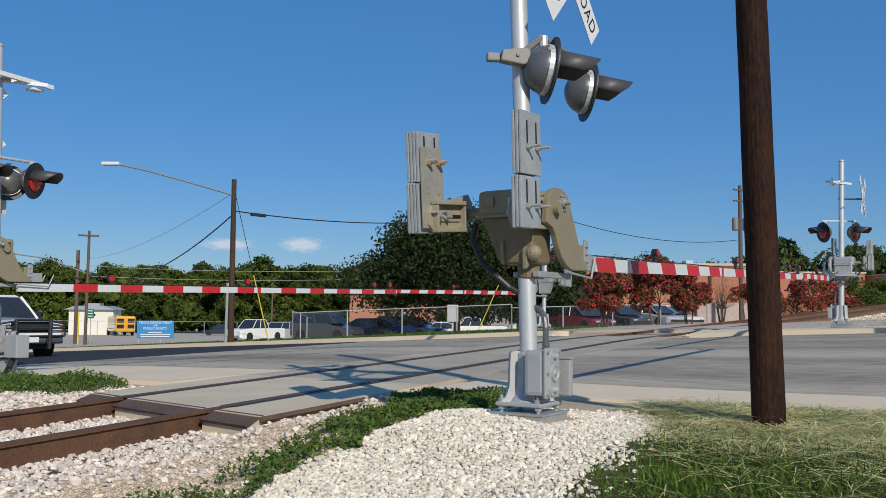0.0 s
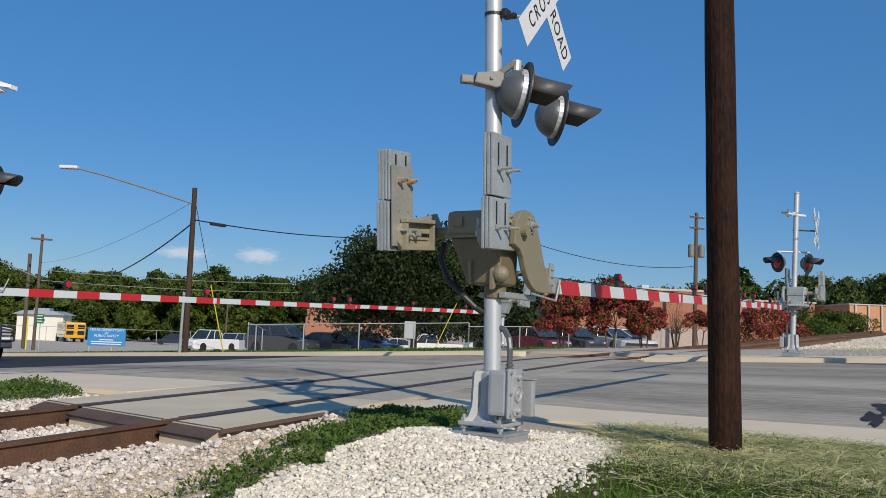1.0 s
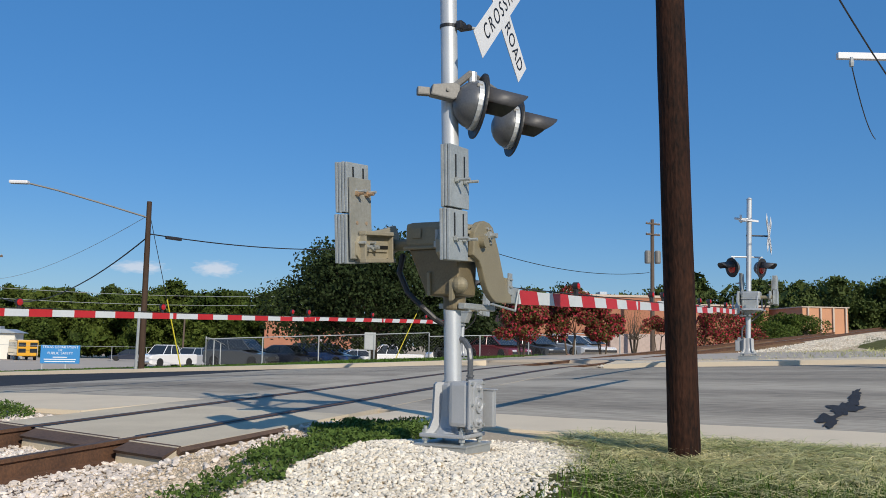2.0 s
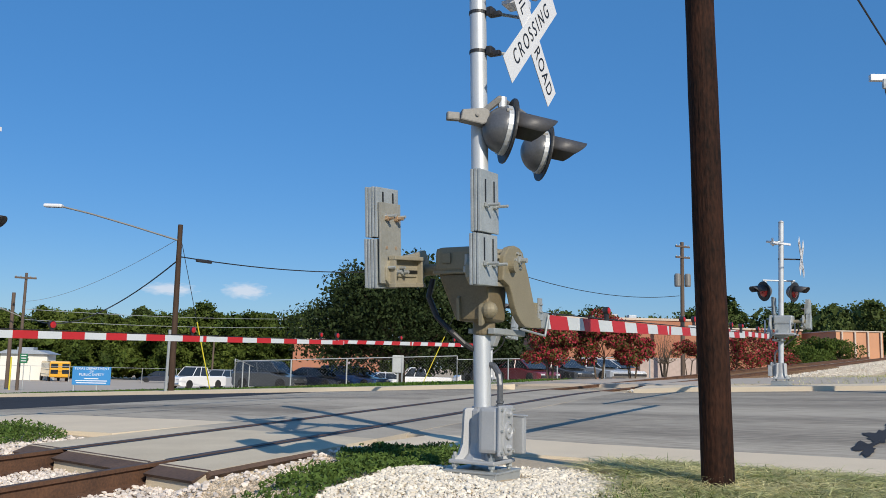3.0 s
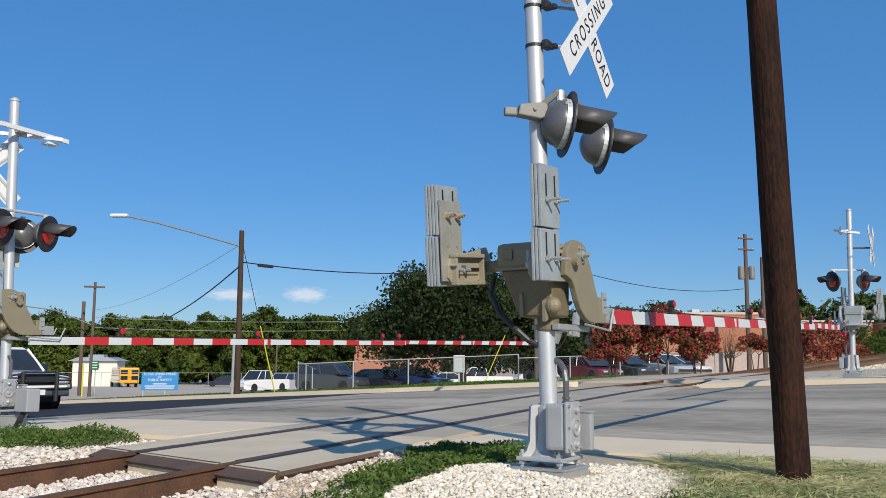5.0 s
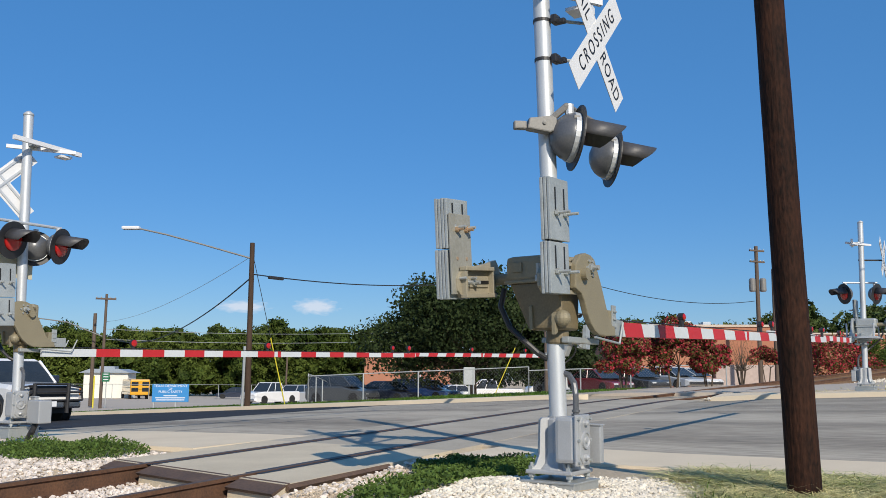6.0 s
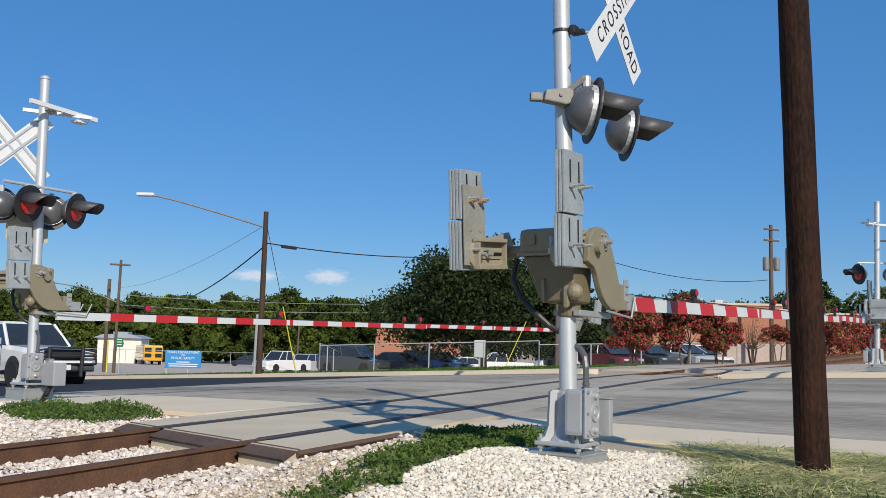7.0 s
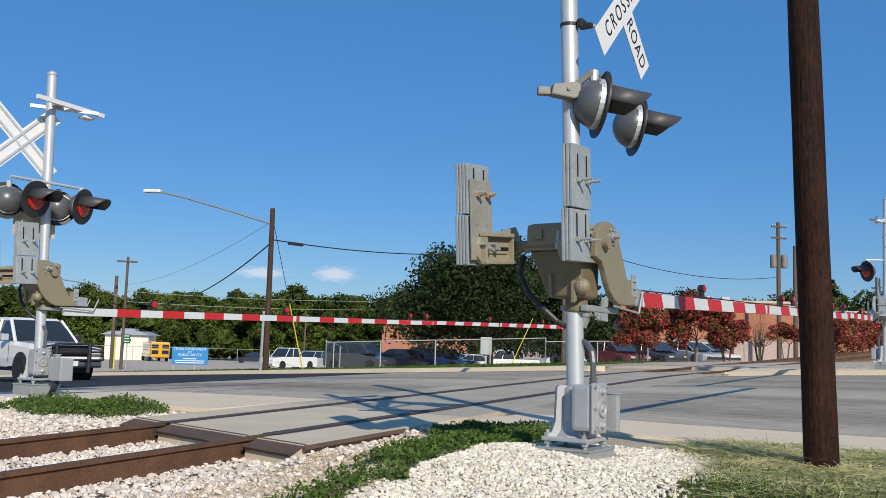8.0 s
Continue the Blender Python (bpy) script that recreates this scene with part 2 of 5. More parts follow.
def land_z(u, v):
    """Height of the open ground."""
    z = road_z(u, v)
    if v > 2.4:
        q = abs(u - track_u(v))
        bank = track_z(v) - 0.22 - 0.2 * max(0, q - 1.9)
        return max(z - 0.06, bank) if v > 17.8 else z - 0.06
    q = u - track_u(v)
    bank = 0.0 - 0.115 * max(0, -v - 0.6) + 0.10 * math.exp(-((u + 0.4) / 0.9) ** 2 - ((v + 0.6) / 1.0) ** 2)
    left = z - 0.015
    bed = z - 0.17 + 0.12 * smooth(-1.3, -0.4, v) * smooth(1.3, 1.7, abs(q))
    bed += 0.05 * smooth(0.5, 1.5, v) * smooth(1.45, 1.7, q)
    z = bed + (bank - bed) * smooth(1.5, 3.0, q) if q > 0 else bed + (left - bed) * smooth(1.7, 3.2, -q)
    return z - 0.03 * smooth(1.4, 2.4, v)


def sheet(name, u0, u1, v0, v1, material, label, category, dz=0.0, step=1.0, height=road_z, skirt=0.15):
    """A paved or planted sheet over a stretch of the grid, with a rim that goes into the ground."""
    bm = bmesh.new()
    nu, nv = max(1, round((u1 - u0) / step)), max(1, round((v1 - v0) / step))
    g = []
    for j in range(nv + 1):
        row = []
        for i in range(nu + 1):
            u, v = u0 + (u1 - u0) * i / nu, v0 + (v1 - v0) * j / nv
            row.append(bm.verts.new((*at(u, v), height(u, v) + dz)))
        g.append(row)
    for j in range(nv):
        for i in range(nu):
            bm.faces.new((g[j][i], g[j][i + 1], g[j + 1][i + 1], g[j + 1][i]))
    rim = [e for e in bm.edges if e.is_boundary]
    r = bmesh.ops.extrude_edge_only(bm, edges=rim)
    for w in r["geom"]:
        if isinstance(w, bmesh.types.BMVert):
            w.co.z -= skirt
    bmesh.ops.recalc_face_normals(bm, faces=bm.faces)
    return setting(name, bm, material, label, category)


def spaced(a, b, near, far, mid):
    out, x = [a], a
    while x < b:
        x += max(near, (abs(x - mid) - 8) * far)
        out.append(min(x, b))
    return out


bm = bmesh.new()
rows = []
for v in spaced(-600, 1500, 0.22, 0.22, -1.0)[::1]:
    rows.append([bm.verts.new((*at(u, v), land_z(u, v))) for u in spaced(-1200, 1200, 0.22, 0.22, -1.0)])
for a, b in zip(rows, rows[1:]):
    for i in range(len(a) - 1):
        bm.faces.new((a[i], a[i + 1], b[i + 1], b[i]))
setting("ground", bm, DIRT, "bare tan earth and dry ground round the crossing", "ground")

ROAD0, ROAD1 = 3.6, 16.6
sheet("road", -13.5, 90, ROAD0, ROAD1, ASPHALT, "worn grey asphalt road across the railway tracks", "road")
sheet("road_west", -160, -13.5, ROAD0 - 1.5, ROAD1 + 1.0, NEW_ASPHALT, "fresh dark asphalt approach road", "road", dz=-0.006)
sheet("pavement_near", -2.45, 90, 2.35, 3.6, CONCRETE, "tan concrete gutter strip along the road", "pavement", dz=0.008)
sheet("pavement_west", -12.6, -5.6, 1.5, 3.6, CONCRETE, "tan concrete apron beside the tracks", "pavement", dz=0.008)
sheet("pavement_far_west", -60, -7.7, 16.6, 17.7, CONCRETE, "tan concrete kerb strip along the far side of the road", "pavement", dz=0.11)
sheet("pavement_far_east", -3.9, 90, 16.6, 17.7, CONCRETE, "tan concrete kerb strip along the far side of the road", "pavement", dz=0.11)
sheet("lawn_far", -60, -12, 17.7, 21.5, LAWN, "strip of mown grass behind the kerb", "grass", dz=0.08)
sheet("lawn_east", 0.4, 70, 17.9, 75, LAWN, "mown grass beside the railway bank", "grass", dz=0.012, step=1.2, height=land_z, skirt=0.05)
sheet("parking_lot", -140, 60, 21.5, 95, LOT, "pale worn car park surface", "car park", dz=0.03, step=4)


def rail_thing(q, name):
    """A running rail with head, web and foot along the track, q metres from its middle."""
    ob = thing(name, Matrix(), "rusty brown steel running rail on its ballast bed", "rail", "rails of the track")
    prof = [(-0.036, 0), (0.036, 0), (0.036, -0.03), (0.011, -0.045), (0.011, -0.145), (0.07, -0.165), (0.07, -0.178), (-0.07, -0.178), (-0.07, -0.165), (-0.011, -0.145), (-0.011, -0.045), (-0.036, -0.03)]
    bm = bmesh.new()
    head = bmesh.new()
    last = lasth = None
    for i in range(150):
        v = -22 + i * 1.0
        u = track_u(v) + q
        x, y = at(u, v)
        z = track_z(v) + 0.011
        ring = [bm.verts.new((x + a * U[0], y + a * U[1], z + b)) for a, b in prof]
        cap = [head.verts.new((x + a * U[0], y + a * U[1], z + b)) for a, b in ((-0.03, 0.0), (-0.027, 0.003), (0.027, 0.003), (0.03, 0.0))]
        if last:
            for k in range(12):
                bm.faces.new((last[k], last[(k + 1) % 12], ring[(k + 1) % 12], ring[k]))
            for k in range(3):
                head.faces.new((lasth[k], lasth[k + 1], cap[k + 1], cap[k]))
        last, lasth = ring, cap
    bmesh.ops.recalc_face_normals(bm, faces=bm.faces)
    part("rail_body", bm, RUST, ob)
    part("rail_head", head, RAILHEAD, ob, "worn darker running surface")


rail_thing(0.76, "rail")
rail_thing(-0.76, "rail")


def along(q, v, dz=0.0):
    return (*at(track_u(v) + q, v), track_z(v) + dz)


# concrete crossing panels with steel edges
deck = thing("crossing_deck", Matrix(), "worn concrete crossing deck between and beside the rails", "crossing deck")


def crossing_panel(q0, q1, v0, v1):
    bm = bmesh.new()
    f0, f1 = (v0 - 0.19 * q0, v0 - 0.19 * q1) if v0 < 1 else (v0, v0)
    lo = [along(q0, f0, -0.2), along(q1, f1, -0.2), along(q1, v1, -0.2), along(q0, v1, -0.2)]
    hi = [along(q0, f0, 0.003), along(q1, f1, 0.003), along(q1, v1, 0.003), along(q0, v1, 0.003)]
    lo, hi = [bm.verts.new(p) for p in lo], [bm.verts.new(p) for p in hi]
    bm.faces.new(hi)
    for i in range(4):
        bm.faces.new((lo[i], lo[(i + 1) % 4], hi[(i + 1) % 4], hi[i]))
    bmesh.ops.recalc_face_normals(bm, faces=bm.faces)
    slab = part("panel", bm, PANEL if v0 < 2.5 else WORN_PANEL, deck)
    if v0 < 1:
        bm = bmesh.new()
        a = [along(q0, f0 - 0.20, -0.05), along(q1, f1 - 0.20, -0.05), along(q1, f1 + 0.05, 0.009), along(q0, f0 + 0.05, 0.009)]
        b = [along(q0, f0 - 0.18, -0.075), along(q1, f1 - 0.18, -0.075), along(q1, f1 + 0.05, 0.0), along(q0, f0 + 0.05, 0.0)]
        a, b = [bm.verts.new(p) for p in a], [bm.verts.new(p) for p in b]
        bm.faces.new(a)
        bm.faces.new(b)
        for i in range(4):
            bm.faces.new((a[i], a[(i + 1) % 4], b[(i + 1) % 4], b[i]))
        bmesh.ops.recalc_face_normals(bm, faces=bm.faces)
        part("steel_ramp", bm, RAMP, slab, "rusty steel end ramp")
        bm = bmesh.new()
        a = [along(q0, f0 - 0.17, -0.25), along(q1, f1 - 0.17, -0.25), along(q1, f1 - 0.01, -0.25), along(q0, f0 - 0.01, -0.25)]
        b = [along(q0, f0 - 0.15, -0.068), along(q1, f1 - 0.15, -0.068), along(q1, f1 - 0.01, -0.02), along(q0, f0 - 0.01, -0.02)]
        loft(bm, [a, b])
        part("end_block", bm, PANEL, slab)
    if q0 > 0 and v0 < 1:
        bm = bmesh.new()
        tube(bm, along(q1 + 0.01, f1, -0.03), along(q1 + 0.01, 1.3, -0.03), 0.032, seg=4)
        part("edge_bar", bm, RAMP, slab, "rusty steel edge bar")


for k in range(6):
    v0 = -0.12 + k * 2.88
    for q0, q1 in ((-0.66, 0.66), (0.84, 1.50), (-1.40, -0.84)):
        crossing_panel(q0, q1, v0, v0 + 2.885)
# flangeways and seams beside the rails: flat black strips paint the grooves' shade
for n_, q in enumerate((0.69, 0.83, -0.69, -0.83)):
    bm = bmesh.new()
    for k in range(34):
        a, b = k * 0.5, k * 0.5 + 0.5
        vs = [bm.verts.new(along(q + o, v, 0.007)) for v, o in ((a, -0.035), (b, -0.035), (b, 0.035), (a, 0.035))]
        bm.faces.new(vs)
    bmesh.ops.recalc_face_normals(bm, faces=bm.faces)
    part("groove_shade", bm, TAR_AND_SHADE, deck, "black strip painted as shade in the flangeway")


# ---- level crossing signals ----
def crossing_signal(x, y, z, turn, top, arm, arm_x, slant, first, lamps, rise, zc, label, cx=0.0, tone=None):
    """A signal with gate: local x points out along the lowered arm, -y is the side that its own traffic sees."""
    tone = tone or BRONZE
    ob = thing("crossing_signal", pose(x, y, z, 0, 0, turn), label, "railway signal", "signals of the crossing")
    # foundation and cast base
    bm = bmesh.new()
    box(bm, (0, 0, 0.03), (0.43, 0.43, 0.15), bev=0.008)
    box(bm, (0, 0, 0.098), (0.445, 0.445, 0.016), bev=0.004)
    part("foundation", bm, GALV, ob, "grey concrete footing with steel rim")
    bm = bmesh.new()
    box(bm, (0, 0, 0.165), (0.37, 0.37, 0.03), bev=0.01)
    lathe(bm, [(0.16, 0.175), (0.125, 0.22), (0.105, 0.30), (0.098, 0.53), (0.082, 0.545), (0.082, 0.56)], Matrix(), 16)
    for a in range(4):
        old = set(bm.verts)
        prism(bm, [(0.06, 0.175), (0.225, 0.175), (0.185, 0.215), (0.158, 0.29), (0.148, 0.535), (0.13, 0.55), (0.06, 0.55)], 1, -0.024, 0.024)
        bmesh.ops.rotate(bm, cent=(0, 0, 0), matrix=Matrix.Rotation(radians(45 + 90 * a), 3, 'Z'), verts=[w for w in bm.verts if w not in old])
    part("base", bm, CAST, ob, "silver painted cast base")
    for a, b in ((1, 1), (1, -1), (-1, 1), (-1, -1)):
        bm = bmesh.new()
        tube(bm, (0.15 * a, 0.15 * b, 0.09), (0.15 * a, 0.15 * b, 0.23), 0.014, seg=8)
        tube(bm, (0.15 * a, 0.15 * b, 0.18), (0.15 * a, 0.15 * b, 0.205), 0.026, seg=6)
        tube(bm, (0.15 * a, 0.15 * b, 0.125), (0.15 * a, 0.15 * b, 0.15), 0.026, seg=6)
        part("anchor_bolt", bm, GALV, ob)
    # junction box on the base
    bm = bmesh.new()
    box(bm, (-0.08, -0.17, 0.37), (0.20, 0.16, 0.33), bev=0.03)
    jb = part("junction_box", bm, CAST, ob, "silver cast junction box")
    jb.location = (-0.02, 0.03, 0.03)
    bm = bmesh.new()
    box(bm, (-0.08, -0.262, 0.37), (0.225, 0.028, 0.36), bev=0.013)
    prism(bm, [(-0.155, 0.25), (-0.115, 0.205), (-0.045, 0.205), (-0.005, 0.25), (-0.005, 0.49), (-0.045, 0.535), (-0.115, 0.535), (-0.155, 0.49)], 1, -0.286, -0.26, bev=0.008)
    lid = part("lid", bm, CAST, jb)
    out = Matrix.Translation((-0.08, -0.286, 0.37)) @ Matrix.Rotation(radians(90), 4, 'X')
    bm = bmesh.new()
    lathe(bm, [(0.064, 0.0), (0.062, 0.014), (0.05, 0.014), (0.046, 0.006), (0.024, 0.006), (0.02, 0.016), (0.004, 0.018)], out, 24)
    part("boss", bm, CAST, jb)
    for dz in (-0.12, 0.12):
        bm = bmesh.new()
        lathe(bm, [(0.026, 0.0), (0.022, 0.02), (0.004, 0.032)], out @ Matrix.Translation((0, dz, 0)), 10)
        part("boss", bm, CAST, jb)
    for dx in (-0.098, 0.098):
        for dz in (-0.15, 0.0, 0.15):
            bm = bmesh.new()
            tube(bm, (-0.08 + dx, -0.27, 0.37 + dz), (-0.08 + dx, -0.292, 0.37 + dz), 0.011, seg=6)
            part("bolt", bm, GALV, jb)
    bm = bmesh.new()
    box(bm, (0.10, -0.25, 0.36), (0.06, 0.10, 0.27), bev=0.01)
    box(bm, (0.10, -0.25, 0.50), (0.075, 0.115, 0.012), bev=0.004)
    part("cable_guard", bm, CAST, ob)
    # mast
    bm = bmesh.new()
    lx, ly = -0.0145 * (top - 0.5), 0.0232 * (top - 0.5)
    tube(bm, (0, 0, 0.5), (lx, ly, top), 0.066, seg=28, cap=False)
    lathe(bm, [(0.071, top - 0.02), (0.071, top + 0.01), (0.02, top + 0.05)], Matrix.Translation((lx, ly, 0)), 20)
    part("mast", bm, ALU, ob, "silver painted steel mast", smooth=True)
    bm = bmesh.new()
    pipe(bm, [(-0.02, -0.15, 0.52), (-0.02, -0.15, 0.72), (-0.01, -0.135, 0.80), (0.0, -0.09, 0.86), (0.0, -0.03, 0.88)], 0.023)
    for k in range(3):
        tube(bm, (-0.02, -0.15, 0.535 + 0.028 * k), (-0.02, -0.15, 0.553 + 0.028 * k), 0.036 - 0.003 * k, seg=12)
    part("conduit", bm, DOME, ob, "grey flexible cable conduit")
    # gate mechanism
    bm = bmesh.new()
    lathe(bm, [(0.079, 1.09), (0.085, 1.10), (0.085, 1.24)], Matrix(), 20)
    loft_body = [(-0.165, -0.12), (0.13, -0.12), (0.13, 0.16), (-0.165, 0.16)], [(-0.19, -0.12), (0.15, -0.12), (0.15, 0.31), (-0.19, 0.31)]
    lo = [bm.verts.new((*p, 1.19)) for p in loft_body[0]]
    hi = [bm.verts.new((*p, 1.55)) for p in loft_body[1]]
    fs = [bm.faces.new(lo), bm.faces.new(hi)] + [bm.faces.new((lo[i], lo[(i + 1) % 4], hi[(i + 1) % 4], hi[i])) for i in range(4)]
    bmesh.ops.recalc_face_normals(bm, faces=fs)
    bmesh.ops.bevel(bm, geom=list({e for f in fs for e in f.edges}), offset=0.035, segments=3, affect='EDGES', profile=0.6)
    # housing coloured darker than its cover to imitate shade from the weights
    mech = part("mechanism", bm, SHADED_TAN if tone is BRONZE else tone, ob, "tan painted gate mechanism housing")
    bm = bmesh.new()
    box(bm, (-0.02, 0.10, 1.645), (0.37, 0.46, 0.21), bev=0.045)
    box(bm, (-0.02, 0.10, 1.552), (0.385, 0.475, 0.024), bev=0.008)
    part("mechanism_cover", bm, tone, mech)
    bm = bmesh.new()
    bmesh.ops.create_uvsphere(bm, u_segments=14, v_segments=10, radius=0.062, matrix=Matrix.Translation((-0.16, -0.12, 1.27)))
    part("crank_cover", bm, tone, mech)
    bm = bmesh.new()
    prism(bm, [(-0.205, 1.30), (-0.17, 1.32), (-0.16, 1.17), (-0.20, 1.15)], 1, -0.085, -0.05, bev=0.006)
    part("crank_lever", bm, tone, mech)
    bm = bmesh.new()
    prism(bm, [(-0.205, 1.36), (-0.17, 1.38), (-0.155, 1.20), (-0.19, 1.19)], 1, 0.11, 0.135, bev=0.005)
    part("latch", bm, tone, mech)
    bm = bmesh.new()
    box(bm, (-0.215, 0.22, 1.66), (0.012, 0.075, 0.075), bev=0.004)
    part("maker_plate", bm, tone, mech)
    bm = bmesh.new()
    tube(bm, (-0.22, 0.04, 1.68), (-0.22, 0.04, 1.60), 0.02, seg=10)
    box(bm, (-0.22, 0.04, 1.57), (0.035, 0.05, 0.05), bev=0.008)
    part("padlock", bm, GALV, mech)
    bm = bmesh.new()
    tube(bm, (-0.02, -0.27, 1.60), (-0.02, 0.60, 1.60), 0.045, seg=16)
    part("shaft", bm, BRONZE, mech)
    bm = bmesh.new()
    pipe(bm, [(-0.06, 0.42, 1.52), (-0.10, 0.43, 1.38), (-0.12, 0.34, 1.22), (-0.12, 0.20, 1.10), (-0.08, 0.12, 1.02), (-0.03, 0.07, 0.98)], 0.022)
    part("hose", bm, BLACK, ob, "black rubber cable hose")
    bm = bmesh.new()
    box(bm, (0.20, -0.10, 1.12), (0.56, 0.06, 0.045), bev=0.008)
    box(bm, (0.20, 0.10, 1.12), (0.46, 0.04, 0.04), bev=0.008)
    part("support_beam", bm, GALV, ob, "grey steel support beam")
    # channel arms with counterweights
    for side in (0.55, -0.11):
        fixed = set(ob.children)
        bm = bmesh.new()
        prism(bm, [(0.06, 1.50), (0.08, 1.62), (0.02, 1.70), (-0.12, 1.67), (-0.50, 1.62), (-0.56, 1.55), (-0.56, 1.46), (-0.50, 1.41), (-0.15, 1.43)], 1, side - 0.02, side + 0.02, bev=0.006)
        box(bm, (-0.30, side - 0.045, 1.625), (0.44, 0.06, 0.03), Matrix(), 0.005)
        box(bm, (-0.30, side - 0.045, 1.42), (0.44, 0.06, 0.03), Matrix(), 0.005)
        for dx in (-0.50, -0.10):
            box(bm, (dx, side - 0.04, 1.522), (0.028, 0.05, 0.20), Matrix(), 0.005)
        box(bm, (-0.29, side - 0.026, 1.522), (0.31, 0.014, 0.075), Matrix(), 0.004)
        wa = part("weight_arm", bm, ARMTAN if tone is BRONZE else tone, ob, "tan cast channel arm")
        bm = box(bmesh.new(), (-0.27, side - 0.035, 1.522), (0.26, 0.006, 0.026))
        part("slot", bm, INK, wa)
        for k in range(1, 3):
            bm = bmesh.new()
            tube(bm, (-0.26 - 0.1 * k, side - 0.09, 1.52), (-0.26 - 0.1 * k, side + 0.02, 1.52), 0.014, seg=8)
            tube(bm, (-0.26 - 0.1 * k, side - 0.05, 1.52), (-0.26 - 0.1 * k, side - 0.025, 1.52), 0.028, seg=6)
            part("bolt", bm, GALV, wa)
        off = 0.045 if side > 0 else -0.05
        for lo, hi, d in ((1.40, 1.765, 0.0), (1.775, 2.15 if side > 0 else 2.22, -0.012)):
            for k in range(4 if side > 0 else 3):
                bm = bmesh.new()
                yk = side + off + 0.028 * k * (1 if side > 0 else -1) + d
                box(bm, (-0.46, yk, (lo + hi) / 2 + 0.004 * (k % 2)), (0.30, 0.024, hi - lo), bev=0.006)
                part("counterweight", bm, PLATE, ob, "grey steel counterweight plate")
            face = side + off - 0.014 + d if side > 0 else side + off - 0.014 - 0.056 + d
            for k in (-0.07, 0.07):
                bm = bmesh.new()
                box(bm, (-0.46 + k, face, (lo + hi) / 2 + 0.06), (0.016, 0.004, 0.19))
                part("slot", bm, INK, ob, "dark slot in the plate")
                bm = bmesh.new()
                tube(bm, (-0.46 + k, face + 0.03, (lo + hi) / 2 - 0.03), (-0.46 + k, face - 0.11, (lo + hi) / 2 - 0.03), 0.011, seg=8)
                tube(bm, (-0.46 + k, face - 0.025, (lo + hi) / 2 - 0.03), (-0.46 + k, face - 0.002, (lo + hi) / 2 - 0.03), 0.024, seg=6)
                part("clamp_bolt", bm, GALV, ob)
        if side > 0:
            bm = bmesh.new()
            box(bm, (-0.465, side + 0.004, 1.735), (0.29, 0.016, 0.60), bev=0.004)
            part("weight_bracket", bm, BRACKET, ob, "dull grey bracket plate")
            for k in (-0.065, 0.065):
                for h in (1.70, 1.92):
                    bm = bmesh.new()
                    tube(bm, (-0.46 + k, side - (0.075 if h > 1.8 else 0.008), h), (-0.46 + k, side + 0.01, h), 0.014, seg=8)
                    if h > 1.8:
                        tube(bm, (-0.46 + k, side - 0.03, h), (-0.46 + k, side - 0.004, h), 0.025, seg=6)
                    part("bracket_bolt", bm, BRASS, ob)
        tip = Matrix.Translation((-0.005 if side > 0 else 0.055, 0, 1.62)) @ Matrix.Rotation(radians(-5 if side > 0 else -3), 4, 'Y') @ Matrix.Translation((0, 0, -1.56 if side > 0 else -1.57))
        for w in set(ob.children) - fixed:
            w.data.transform(tip)
            for b in w.children:
                b.data.transform(tip)
    # casting that carries the arm
    ya = -0.20
    bm = bmesh.new()
    prism(bm, [(-0.15, 1.49), (-0.13, 1.67), (-0.05, 1.745), (0.04, 1.768), (0.13, 1.762), (0.20, 1.735), (0.25, 1.66), (0.315, 1.565), (0.455, 1.31), (0.52, 1.25), (0.58, 1.235), (0.585, 1.17), (0.38, 1.16), (0.26, 1.165), (0.185, 1.195), (0.115, 1.245), (0.06, 1.31), (0.01, 1.40), (-0.04, 1.455)], 1, ya - 0.025, ya + 0.025, bev=0.01)
    box(bm, (0.56, ya + 0.04, 1.27), (0.13, 0.09, 0.20), bev=0.01)
    bmesh.ops.translate(bm, vec=(cx, 0, 0), verts=bm.verts)
    carrier = part("arm_carrier", bm, tone, ob, "tan curved casting that carries the arm")
    for k in range(6):
        bm = bmesh.new()
        a = radians(60 * k)
        tube(bm, (cx + 0.11 + 0.06 * math.cos(a), ya - 0.04, 1.66 + 0.06 * math.sin(a)), (cx + 0.11 + 0.06 * math.cos(a), ya, 1.66 + 0.06 * math.sin(a)), 0.011, seg=6)
        part("bolt", bm, GALV, carrier)
    bm = bmesh.new()
    box(bm, (0.575 + cx, ya - 0.012, 1.30), (0.075, 0.014, 0.22), bev=0.003)
    for zz in (1.24, 1.30, 1.36):
        box(bm, (0.575 + cx, ya - 0.026, zz), (0.05, 0.012, 0.014), bev=0.003)
    box(bm, (0.68 + cx, ya + 0.02, 1.235), (0.16, 0.075, 0.125), bev=0.004)
    part("shear_plate", bm, GALV, carrier)
    bm = bmesh.new()
    tube(bm, (cx + 0.11, ya - 0.10, 1.66), (cx + 0.11, ya, 1.66), 0.02, seg=10)
    tube(bm, (cx + 0.11, ya - 0.05, 1.66), (cx + 0.11, ya - 0.02, 1.66), 0.036, seg=6)
    part("pivot_bolt", bm, GALV, carrier)
    bm = bmesh.new()
    for k in range(2):
        pipe(bm, [(0.1, ya - 0.06 + 0.3 * k, 1.14), (0.62, ya - 0.04 + 0.2 * k, 1.11), (0.70, ya - 0.04 + 0.2 * k, 1.28)], 0.009)
    part("stay_rod", bm, GALV, ob)
    # the arm: white tapered box with red bands
    x0, x1 = arm_x, arm_x + arm

    def half(xx):
        t = (xx - x0) / arm
        return 0.056 - 0.016 * t, 0.022 - 0.006 * t

